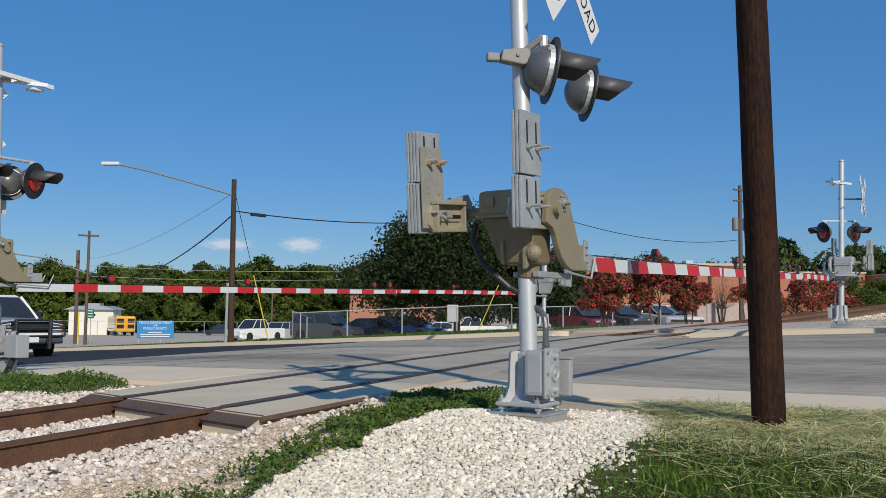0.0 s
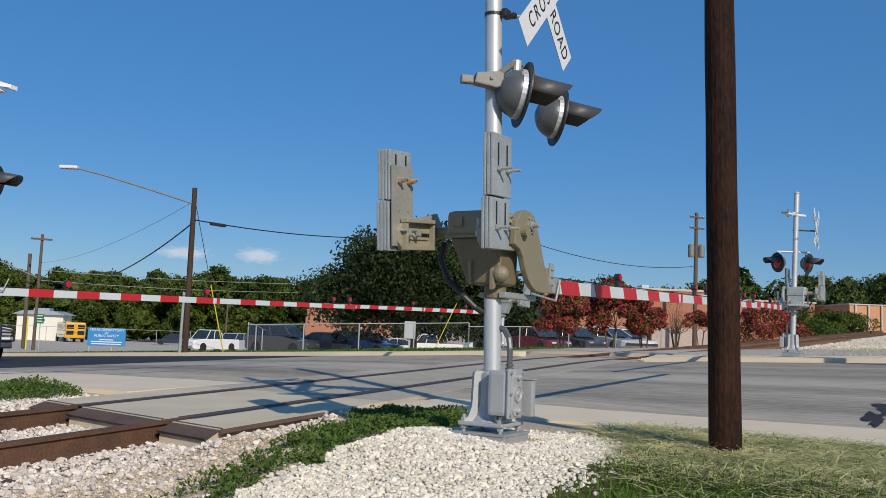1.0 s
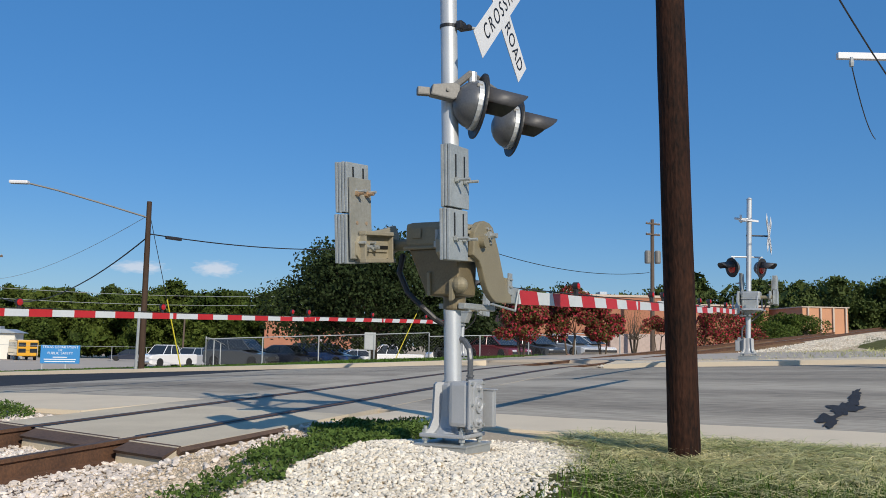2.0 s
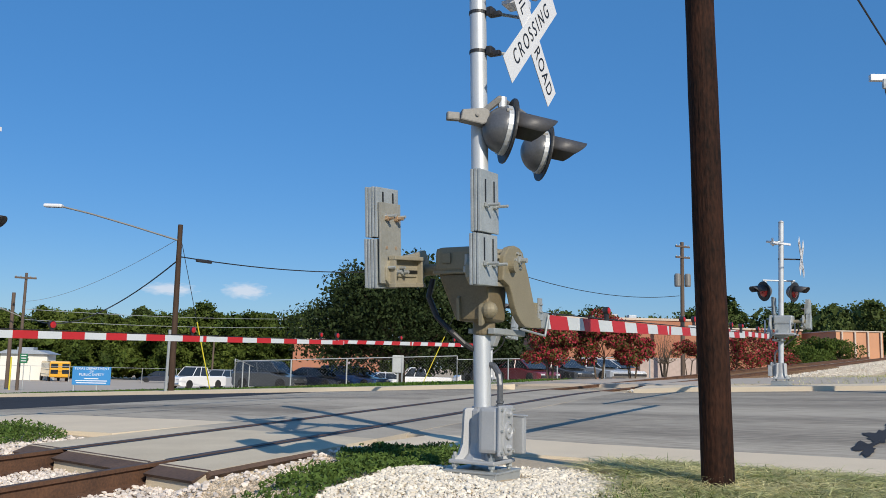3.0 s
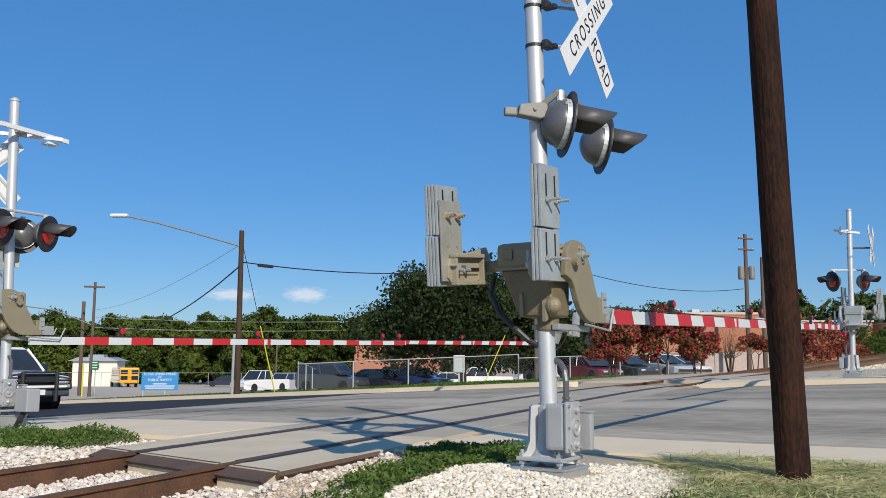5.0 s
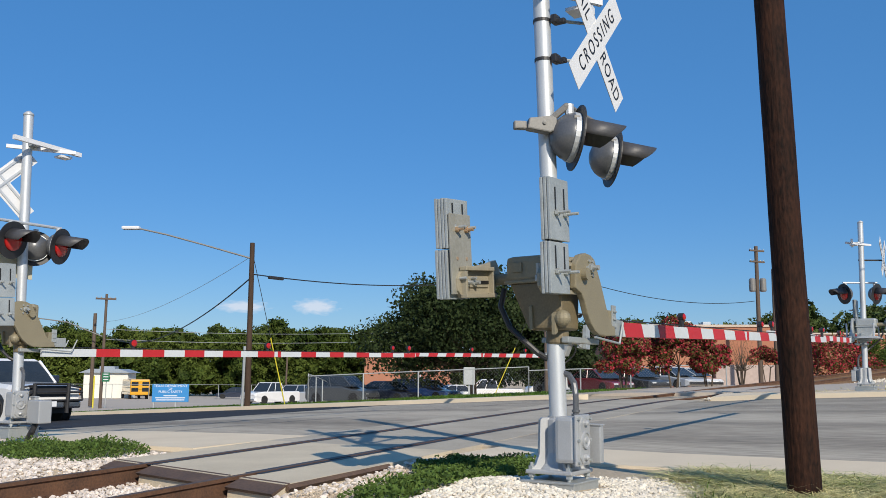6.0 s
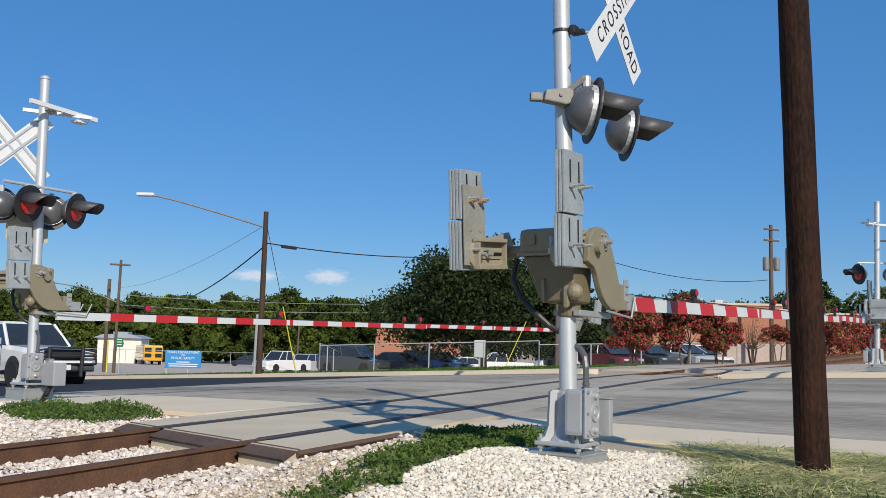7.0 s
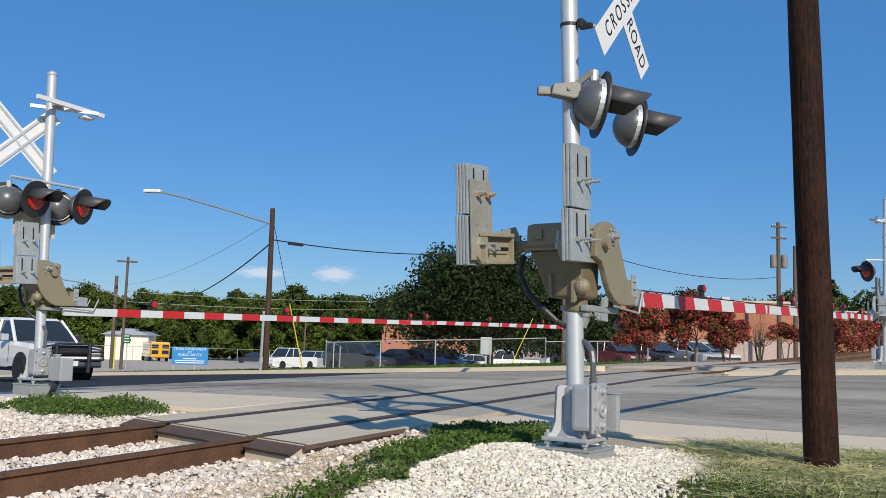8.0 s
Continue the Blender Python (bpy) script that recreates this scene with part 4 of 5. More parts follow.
for u, v in rng.uniform((-1.0, -7.5), (9.5, 2.45), (250000, 2)):
    r = heap(u, v)
    if r < 1.05 or u < 0.3:
        continue
    dens = min(1, (r - 1.0) * 0.7)
    if rng.random() > dens:
        continue
    p = (*at(u, v), land_z(u, v))
    dry = wob(u, v, 0.8) * 0.4 + smooth(-1.3, 0.4, v) * 0.9 + 0.06
    if rng.random() < dry * 0.9:
        straw.append((p[0], p[1], p[2] + rng.uniform(0.0, 0.05)))
    elif rng.random() < 0.85:
        blade.append(p)
blades("grass", blade, 0.095, 0.0038, 0.42, GRASS, "green mown grass beside the stones", "grass", 11)
blades("cut_grass", straw, 0.30, 0.0031, 0.955, STRAW, "dry straw-coloured cut grass lying on the verge", "grass", 12)
sheet("verge", 0.9, 16, -16, 2.34, LAWN, "dull green turf under the mown grass", "grass", dz=0.004, step=0.3, height=land_z, skirt=0.05)
tuft = []
for u, v in rng.uniform((-18, 17.9), (-9, 26), (12000, 2)):
    tuft.append((*at(u, v), road_z(u, v) + 0.08))
for u, v in rng.uniform((-40, 17.8), (-12, 21.3), (15000, 2)):
    tuft.append((*at(u, v), road_z(u, v) + 0.08))
for u, v in rng.uniform((0, 19.0), (26, 60), (14000, 2)):
    tuft.append((*at(u, v), land_z(u, v)))
dry_tuft = []
for u, v in rng.uniform((3.2, 18.6), (24, 46), (16000, 2)):
    dry_tuft.append((*at(track_u(v) + u, v), land_z(track_u(v) + u, v)))
blades("dry_grass", dry_tuft, 0.22, 0.010, 0.6, STRAW, "dry straw-coloured grass beside the far track", "grass", 14)
blades("far_grass", tuft, 0.09, 0.012, 0.6, GRASS, "mown grass behind the far kerb", "grass", 13)

bm = bmesh.new()
box(bm, (0, 0, 0), (2.6, 0.23, 0.16))
FAR_TIE = mesh_of("sleeper", bm, mat("weathered_sleeper", (0.26, 0.17, 0.10), (0.16, 0.10, 0.06), 0.9, fine=30, coarse=3, rand=0.25))
# sleepers under the open track
sleeper = thing("sleepers", Matrix(), "dark creosoted timber sleepers in the ballast", "sleepers")
for k in range(16):
    v = -0.75 - 0.52 * k
    bm = bmesh.new()
    c = along(0, v, -0.235)
    box(bm, (0, 0, 0), (2.6, 0.23, 0.14), bev=0.012)
    ob = part("sleeper", bm, TIE, sleeper)
    ob.matrix_world = pose(*c, 0, 0, math.degrees(math.atan2(U[1], U[0])) + random.uniform(-1, 1))
    for q in (0.76, -0.76):
        bm = bmesh.new()
        box(bm, (q, 0, 0.068), (0.34, 0.18, 0.016), bev=0.004)
        for dx in (-0.1, 0.1):
            box(bm, (q + dx, 0.04 * (1 if dx > 0 else -1), 0.085), (0.03, 0.03, 0.03))
        pl = part("tie_plate", bm, RUST, ob, "rusty tie plate with spikes")

far_sleeper = thing("sleepers", Matrix(), "weathered brown timber sleepers beyond the road", "sleepers")
for k in range(60):
    v = 18.2 + 0.55 * k
    ob = new("sleeper", FAR_TIE)
    ob.parent = far_sleeper
    ob.matrix_world = pose(*along(0, v, -0.2), 0, 0, math.degrees(math.atan2(U[1], U[0])) + 4)

# cracks and seams in the road
seams = thing("tar_seams", Matrix(), "black tar seams across the worn asphalt", "road seam")
for u0, v0, u1, v1 in ((-13, 12.6, 9, 12.9), (4, 3.7, 4.6, 16.4), (-8.6, 3.7, -8.0, 16.4)):
    bm = bmesh.new()
    last = None
    n_ = 60
    for k in range(n_ + 1):
        t = k / n_
        u, v = u0 + (u1 - u0) * t, v0 + (v1 - v0) * t
        j = 0.12 * wob(u, v, 0.9)
        w = 0.012 + 0.012 * abs(wob(u, v, 2))
        if u1 - u0 > 5:
            pr = [(u, v + j - w), (u, v + j + w)]
        else:
            pr = [(u + j - w, v), (u + j + w, v)]
        ring = [bm.verts.new((*at(*c), road_z(*c) + 0.005)) for c in pr]
        if last:
            bm.faces.new((last[0], last[1], ring[1], ring[0]))
        last = ring
    bmesh.ops.recalc_face_normals(bm, faces=bm.faces)
    part("seam", bm, TAR_AND_SHADE, seams)


# dark outlines laid on the road imitate a cast shadow
patch = thing("shadow_patch", Matrix(), "dark irregular patch painted as a shadow on the grey asphalt", "tar patch")
for u0, v0, ru, rv, sd in ((2.38, 8.0, 0.07, 0.9, 1), (2.36, 5.9, 0.15, 0.75, 2), (2.42, 7.0, 0.07, 0.7, 3), (2.29, 4.5, 0.10, 0.8, 4)):
    bm = bmesh.new()
    vs = []
    for k in range(28):
        a = 6.283 * k / 28
        r = 1 + 0.9 * noise.noise(Vector((math.cos(a) * 2.3, math.sin(a) * 2.3, sd * 3.1)))
        u, v = u0 + ru * r * math.cos(a), v0 + rv * r * math.sin(a)
        vs.append(bm.verts.new((*at(u, v), road_z(u, v) + 0.006 + 0.001 * sd)))
    bm.faces.new(vs)
    part("patch", bm, NEW_ASPHALT, patch)


# ---- trees ----
BARK = mat("bark", (0.12, 0.09, 0.065), (0.06, 0.045, 0.03), 0.9, fine=30, coarse=4, stretch=(1, 1, 0.2), bump=0.8)
OAK = mat("oak_leaf", (0.042, 0.060, 0.022), (0.017, 0.029, 0.010), 0.55, fine=8, coarse=0.6, island=0.4, trans=0.14, spec=0.07, bump=0)
WOOD_LEAF = mat("wood_leaf", (0.108, 0.142, 0.029), (0.03, 0.052, 0.011), 0.6, fine=3, coarse=0.12, mix=0.75, island=0.35, trans=0.14, spec=0.07, bump=0)
FAR_LEAF = mat("far_leaf", (0.088, 0.118, 0.036), (0.045, 0.068, 0.02), 0.6, fine=3, coarse=0.15, mix=0.6, island=0.35, trans=0.14, spec=0.07, bump=0)
RED_LEAF = mat("crape_flower", (0.46, 0.055, 0.078), (0.30, 0.035, 0.04), 0.6, fine=10, coarse=2, island=0.4, trans=0.14, spec=0.07, bump=0)
MYRTLE = mat("myrtle_leaf", (0.10, 0.12, 0.03), (0.12, 0.06, 0.03), 0.6, fine=10, coarse=2, island=0.4, trans=0.14, spec=0.07, bump=0)
SHRUB = mat("shrub_leaf", (0.10, 0.145, 0.03), (0.055, 0.085, 0.018), 0.6, fine=10, coarse=1, island=0.35, trans=0.14, spec=0.07, bump=0)


def cloud_of(g, c, r, n, hollow=0.55):
    d = g.normal(size=(n, 3))
    d /= np.linalg.norm(d, axis=1)[:, None]
    k = (hollow + (1 - hollow) * g.random(n) ** 0.6) * (1 + 0.18 * np.sin(d[:, 0] * 5 + c[0]) * np.cos(d[:, 1] * 4 + d[:, 2] * 6))
    return np.asarray(c) + d * k[:, None] * np.asarray(r)


def tree(x, y, z, h, spread, crown0, n, size, leaf, label, seed, name="tree", stems=1, blobs=16, second=None, category="tree"):
    """A trunk with limbs that end in clumps of single leaves."""
    g = np.random.default_rng(seed)
    ob = thing(name, pose(x, y, z), label, category)
    bm = bmesh.new()
    tips = []
    for s in range(stems):
        a0 = 6.28 * s / stems + g.uniform(0, 1)
        off = 0.0 if stems == 1 else 0.10
        base = Vector((off * math.cos(a0), off * math.sin(a0), -0.15))
        r0 = (0.030 if stems == 1 else 0.013) * h
        fork = Vector((base.x + (stems > 1) * 0.12 * spread * math.cos(a0), base.y + (stems > 1) * 0.12 * spread * math.sin(a0), crown0 * h))
        tube(bm, base, fork, r0, r0 * 0.75, 9)
        for k in range(max(3, blobs // stems)):
            a = a0 + g.uniform(0, 6.28)
            el = g.uniform(-0.12, 1.0)
            rr = spread * (1 - 0.55 * el ** 2) * g.uniform(0.35, 0.9)
            tip = Vector((rr * math.cos(a), rr * math.sin(a), h * (crown0 + (0.86 - crown0) * (0.18 + 0.82 * el))))
            midp = fork.lerp(tip, 0.5) + Vector((0, 0, -0.03 * h))
            tube(bm, fork, midp, r0 * 0.42, r0 * 0.28, 6)
            tube(bm, midp, tip, r0 * 0.28, r0 * 0.08, 5)
            tips.append(tip)
    part("trunk", bm, BARK, ob)
    pts = []
    for t in tips:
        r = spread * g.uniform(0.26, 0.46)
        pts.append(cloud_of(g, t, (r, r, r * g.uniform(0.55, 0.85)), n // len(tips)))
    pts = np.concatenate(pts)
    pts = pts[pts[:, 2] > crown0 * h * 0.55]
    cut = len(pts) if second is None else int(len(pts) * 0.55)
    g.shuffle(pts)
    v, f = leaves(pts[:cut], size, g)
    raw("crown", v, f, leaf, ob)
    if second is not None:
        top = pts[cut:]
        v, f = leaves(top, size, g)
        tagged(raw("blossom", v, f, second, ob), label="deep red blossom")
    return ob


tree(0.7, 60, -0.75, 8.5, 6.5, 0.24, 54000, 0.125, OAK, "broad dark green oak behind the car park fence", 21, blobs=46)
tree(6.2, 58, -0.5, 5.6, 3.0, 0.35, 9000, 0.13, OAK, "dark green oak over the parked cars", 23, blobs=16)
for x, y, h, w, sd in ((6.3, 36.0, 2.6, 1.15, 31), (8.5, 37.0, 3.05, 1.25, 32), (9.9, 37.0, 2.5, 1.15, 33)):
    tree(x, y, 0.38, h, w, 0.30, 9500, 0.06, MYRTLE, "crape myrtle in deep red blossom by the tracks", sd, stems=4, blobs=16, second=RED_LEAF, category="tree", name="crape_myrtle")
tree(15.4, 46.5, 0.75, 1.9, 0.85, 0.34, 3600, 0.05, MYRTLE, "small crape myrtle in red blossom by the tracks", 34, stems=4, blobs=12, second=RED_LEAF, name="crape_myrtle")
tree(13.8, 45.5, 0.7, 2.7, 1.0, 0.2, 500, 0.03, MYRTLE, "bare twiggy shrub beside the tracks", 35, stems=7, blobs=56, name="bare_shrub", category="shrub")
for k, (x, y, h, w, lf, sec) in enumerate(((21.6, 56.5, 2.7, 1.8, MYRTLE, RED_LEAF), (24.3, 58, 2.7, 1.9, MYRTLE, RED_LEAF), (27.6, 61, 2.3, 1.8, SHRUB, None), (31.0, 64.5, 1.9, 1.8, SHRUB, None), (34.0, 68, 1.9, 1.9, SHRUB, None))):
    tree(x, y, land_z(*uv(x, y)) - 0.05, h, w, 0.12, 5200, 0.07, lf, "dense leafy shrub along the railway bank", 40 + k, stems=3, blobs=14, second=sec, name="shrub", category="shrub")


def woods(name, line, n, leaf, label, seed, lo=4.5, hi=9.5, size=0.42):
    """A far belt of trees: overlapping crowns of loose leaf clumps along a line."""
    g = np.random.default_rng(seed)
    pts, inner = [], []
    for k in range(n):
        t = (k + g.uniform(-0.4, 0.4)) / n
        (x0, y0, z0), (x1, y1, z1) = line
        h = g.uniform(lo, hi)
        x, y, z = x0 + (x1 - x0) * t, y0 + (y1 - y0) * t + g.uniform(-6, 10), z0 + (z1 - z0) * t
        for b in range(9):
            r = g.uniform(1.5, 2.9)
            c = (x + g.uniform(-2.8, 2.8), y + g.uniform(-2.5, 2.5), z + max(r * 0.6, h * (0.16 + 0.1 * b) * g.uniform(0.85, 1.0) - r * 0.5))
            pts.append(cloud_of(g, c, (r, r, r * 0.75), 520, 0.5))
            inner.append(cloud_of(g, c, (r * 0.8, r * 0.8, r * 0.6), 36, 0.1))
    v, f = leaves(np.concatenate(pts), size, g, 0.7)
    v2, f2 = leaves(np.concatenate(inner), size * 4.2, g, 0.8)
    v, f = np.concatenate((v, v2)), np.concatenate((f, f2 + len(v)))
    return tagged(raw(name, v, f, leaf), label=label, category="woods", kind="stuff")


woods("far_woods", ((-95, 152, -2.2), (-6, 150, -1.5)), 46, WOOD_LEAF, "belt of sunlit green trees behind the car park", 51, 10.0, 12.6, 0.19)
woods("far_woods", ((-120, 172, -2.4), (20, 172, -1.5)), 32, FAR_LEAF, "darker trees behind the first belt", 52, 11.5, 14.0, 0.24)
woods("far_woods", ((12, 128, 0.5), (66, 128, 2.0)), 20, FAR_LEAF, "trees showing above the brick building", 53, 7.0, 10.5, 0.19)
woods("far_woods", ((52, 105, 1.5), (110, 95, 2.5)), 30, FAR_LEAF, "dark trees along the railway", 54, 6.5, 9.5, 0.17)

# ---- buildings ----
BRICK = mat("orange_brick", (0.42, 0.185, 0.105), (0.34, 0.145, 0.085), 0.85, fine=14, coarse=0.5, mix=0.35, bump=0.3)
COPING = mat("pale_coping", (0.62, 0.52, 0.42), None, 0.8, fine=10, coarse=0.6)
CREAM = mat("cream_wall", (0.80, 0.78, 0.70), (0.70, 0.68, 0.60), 0.8, fine=8, coarse=0.4)
ROOF = mat("grey_metal_roof", (0.42, 0.47, 0.52), None, 0.5, 0.3, fine=8, coarse=0.4)
GLASS = mat("dark_glass", (0.02, 0.025, 0.03), (0.03, 0.035, 0.04), 0.06, fine=4, coarse=1, bump=0, coat=0.3)


def block(ob, name, x0, y0, x1, depth, z0, z1, material, label=""):
    """A building block whose front runs from (x0, y0) eastwards to x1."""
    bm = bmesh.new()
    box(bm, ((x0 + x1) / 2, y0 + depth / 2, (z0 + z1) / 2), (x1 - x0, depth, z1 - z0), bev=0.03)
    return part(name, bm, material, ob, label)


hall = thing("brick_building", pose(0, 0, 0), "long low orange brick building with a flat roof", "building")
w = block(hall, "wall", 11.5, 75, 26.5, 16, -0.5, 5.05, BRICK)
block(hall, "parapet", 11.4, 74.9, 26.6, 16.2, 5.05, 5.25, COPING, "pale coping")
block(hall, "lower_wall", 12.0, 71, 21.0, 4, -0.4, 4.1, BRICK)
block(hall, "string_course", 11.95, 70.94, 21.05, 4.0, 4.1, 4.28, COPING)
block(hall, "wing", 26.5, 78, 36.0, 12, -0.3, 4.6, BRICK)
block(hall, "wing_coping", 26.45, 77.9, 36.1, 12.2, 4.6, 4.75, COPING)
block(hall, "plinth", 19.5, 70.6, 26.2, 0.4, -0.4, 1.9, mat("pale_stucco", (0.50, 0.40, 0.35), None, 0.9))
for k, (x, s) in enumerate(((17.6, 0.8), (19.2, 0.9), (21.4, 0.7))):
    block(hall, "roof_unit", x, 79 + k, x + s, 0.9, 5.2, 5.85, ROOF, "grey roof air unit")
shed = thing("warehouse", pose(0, 0, 0), "tan brick warehouse end wall with pilasters", "building")
block(shed, "wall", 36.6, 73, 40.6, 14, 0.3, 4.4, mat("tan_brick", (0.58, 0.30, 0.17), (0.50, 0.25, 0.14), 0.85, fine=14, coarse=0.5, bump=0.3))
block(shed, "roof_edge", 36.5, 72.9, 40.7, 14.2, 4.4, 4.5, COPING)
for k in range(4):
    block(shed, "pilaster", 37.0 + 1.1 * k, 72.85, 37.14 + 1.1 * k, 0.15, 0.3, 4.4, COPING)
office = thing("brick_office", pose(0, 0, 0), "brick office block with a lettered front", "building")
block(office, "wall", -11.6, 108, -1.5, 10, -1.9, 3.6, BRICK)
block(office, "coping", -11.7, 107.9, -1.4, 10.2, 3.6, 3.85, COPING)
for k in range(3):
    block(office, "lettering_bar", -8.6 + 0.1 * k, 107.9, -5.4 - 0.4 * k, 0.06, 2.3 - 0.5 * k, 2.55 - 0.5 * k, INK, "dark unreadable lettering")
hut = thing("white_building", pose(0, 0, 0), "small white building with a grey hipped roof", "building")
block(hut, "wall", -49.3, 118, -43.5, 3, -3.4, 1.35, CREAM)
bm = bmesh.new()
prism(bm, [(-49.8, 1.35), (-43.0, 1.35), (-44.6, 1.85), (-48.4, 1.85)], 1, 117.5, 121.5)
part("roof", bm, ROOF, hut, "grey metal roof")
block(hut, "vent", -47.6, 118.8, -45.6, 1.4, 1.8, 2.2, ROOF)
block(hut, "dark_opening", -46.4, 117.96, -45.8, 0.06, 0.5, 0.82, INK)


# ---- vehicles ----
def paint(name, c):
    return mat(name, c, tuple(k * 0.92 for k in c), 0.28, 0.0, fine=30, coarse=1.5, mix=0.3, bump=0.0, coat=0.8)


P_WHITE, P_BLUE, P_NAVY = paint("white_car_paint", (0.78, 0.78, 0.77)), paint("blue_car_paint", (0.02, 0.075, 0.26)), paint("navy_car_paint", (0.015, 0.022, 0.045))
P_SILVER, P_GREY, P_RED = paint("silver_car_paint", (0.45, 0.47, 0.49)), paint("dark_grey_car_paint", (0.05, 0.055, 0.06)), paint("maroon_car_paint", (0.18, 0.02, 0.03))
P_YELLOW = paint("school_bus_yellow", (0.72, 0.36, 0.02))
CHROME = mat("chrome", (0.75, 0.75, 0.76), None, 0.15, 1.0, bump=0)
LAMPGLASS = mat("headlamp_glass", (0.75, 0.77, 0.78), None, 0.1, 0.0, bump=0, coat=1.0)
AMBER = mat("amber_lens", (0.75, 0.25, 0.02), None, 0.2, bump=0)


def wheel(ob, x, y, r, w=0.24, rim=True):
    s = 1 if y > 0 else -1
    m = Matrix.Translation((x, y, r)) @ Matrix.Rotation(radians(-90 * s), 4, 'X')
    bm = lathe(bmesh.new(), [(r * 0.62, -w / 2), (r * 0.95, -w / 2), (r, -w * 0.3), (r, w * 0.3), (r * 0.95, w / 2), (r * 0.62, w / 2)], m, 22)
    wh = part("wheel", bm, RUBBER, ob, "black tyre")
    bm = lathe(bmesh.new(), [(r * 0.62, w * 0.15), (r * 0.62, w * 0.48), (r * 0.52, w * 0.42), (r * 0.16, w * 0.34), (r * 0.1, w * 0.44)], m, 16)
    for k in range(5):
        a = 1.256 * k
        box(bm, (r * 0.36, 0, w * 0.40), (r * 0.42, r * 0.14, w * 0.1), m @ Matrix.Rotation(a, 4, 'Z'))
    part("rim", bm, CHROME, wh, "bright alloy rim")
    return wh


def car(x, y, z, yaw, color, kind, label, name="car", L=4.6, H=1.45, W=1.78):
    """A parked car whose nose points along yaw."""
    ob = thing(name, pose(x, y, z, 0, 0, yaw), label, "car", "parked cars")
    h = W / 2
    belt = H * (0.62 if kind != "pickup" else 0.58)

    def ring(px, zb, zt, k=1.0):
        return [(px, -h * k, zb), (px, h * k, zb), (px, h * k, zt * 0.9 + zb * 0.1), (px, h * k * 0.93, zt), (px, -h * k * 0.93, zt), (px, -h * k, zt * 0.9 + zb * 0.1)]
    nose = belt * 0.82 if kind != "pickup" else belt * 0.98
    bm = loft(bmesh.new(), [ring(-L / 2, 0.38, belt * 0.92, 0.9), ring(-L / 2 + 0.15, 0.25, belt * 0.99, 0.97), ring(-L / 4, 0.22, belt), ring(L * 0.12, 0.22, belt), ring(L * 0.3, 0.22, nose * 1.02), ring(L / 2 - 0.2, 0.25, nose * 0.95, 0.96), ring(L / 2, 0.35, nose * 0.78, 0.86)])
    part("body", bm, color, ob)
    if kind == "pickup":
        c0, c1, c2, c3 = -L * 0.12, -L * 0.08, L * 0.13, L * 0.24
    elif kind == "suv":
        c0, c1, c2, c3 = -L / 2 + 0.1, -L / 2 + 0.4, L * 0.12, L * 0.27
    else:
        c0, c1, c2, c3 = -L * 0.40, -L * 0.20, L * 0.07, L * 0.27
    a, b = h * 0.92, h * 0.74
    bm = bmesh.new()
    loft(bm, [[(c0, -a, belt), (c3, -a, belt), (c3, a, belt), (c0, a, belt)], [(c1 + 0.02, -b - 0.02, H - 0.06), (c2 + 0.02, -b - 0.02, H - 0.06), (c2 + 0.02, b + 0.02, H - 0.06), (c1 + 0.02, b + 0.02, H - 0.06)]])
    part("glazing", bm, GLASS, ob, "dark car windows")
    bm = bmesh.new()
    loft(bm, [[(c1, -b - 0.02, H - 0.065), (c2, -b - 0.02, H - 0.065), (c2, b + 0.02, H - 0.065), (c1, b + 0.02, H - 0.065)], [(c1 + 0.08, -b + 0.06, H), (c2 - 0.08, -b + 0.06, H), (c2 - 0.08, b - 0.06, H), (c1 + 0.08, b - 0.06, H)]])
    pillars = []
    for s in (-1, 1):
        for p, q in (((c0, a), (c1, b)), ((c3, a), (c2, b)), ((c0 * 0.45 + c3 * 0.55, a), (c1 * 0.45 + c2 * 0.55, b))):
            pillars.append(tube(bmesh.new(), (p[0], s * p[1], belt), (q[0], s * (q[1] + 0.02), H - 0.05), 0.035, seg=6))
    part("roof", bm, color, ob)
    for pl in pillars:
        part("pillar", pl, color, ob)
    r = 0.33 if kind == "car" else 0.39
    for wx in (-L * 0.30, L * 0.31):
        for wy in (-h + 0.1, h - 0.1):
            wheel(ob, wx, wy, r)
    for s in (-1, 1):
        bm = bmesh.new()
        box(bm, (L / 2 - 0.06, s * h * 0.62, nose * 0.72), (0.12, 0.34, 0.14), bev=0.02)
        part("headlight", bm, LAMPGLASS, ob, "clear headlight")
        bm = bmesh.new()
        box(bm, (-L / 2 + 0.04, s * h * 0.72, belt * 0.8), (0.1, 0.2, 0.2), bev=0.02)
        part("tail_light", bm, REDLENS, ob, "red tail light")
    bm = bmesh.new()
    box(bm, (L / 2, 0, 0.42), (0.12, W * 0.8, 0.16), bev=0.03)
    part("bumper", bm, BLACK if kind == "car" else CHROME, ob)
    if kind == "pickup":
        bm = bmesh.new()
        box(bm, (-L * 0.31, 0, belt + 0.005), (L * 0.34, W * 0.78, 0.02))
        part("load_bed", bm, BLACK, ob, "dark open load bed")
    return ob


def lot_z(x, y):
    return road_z(*uv(x, y)) + 0.03


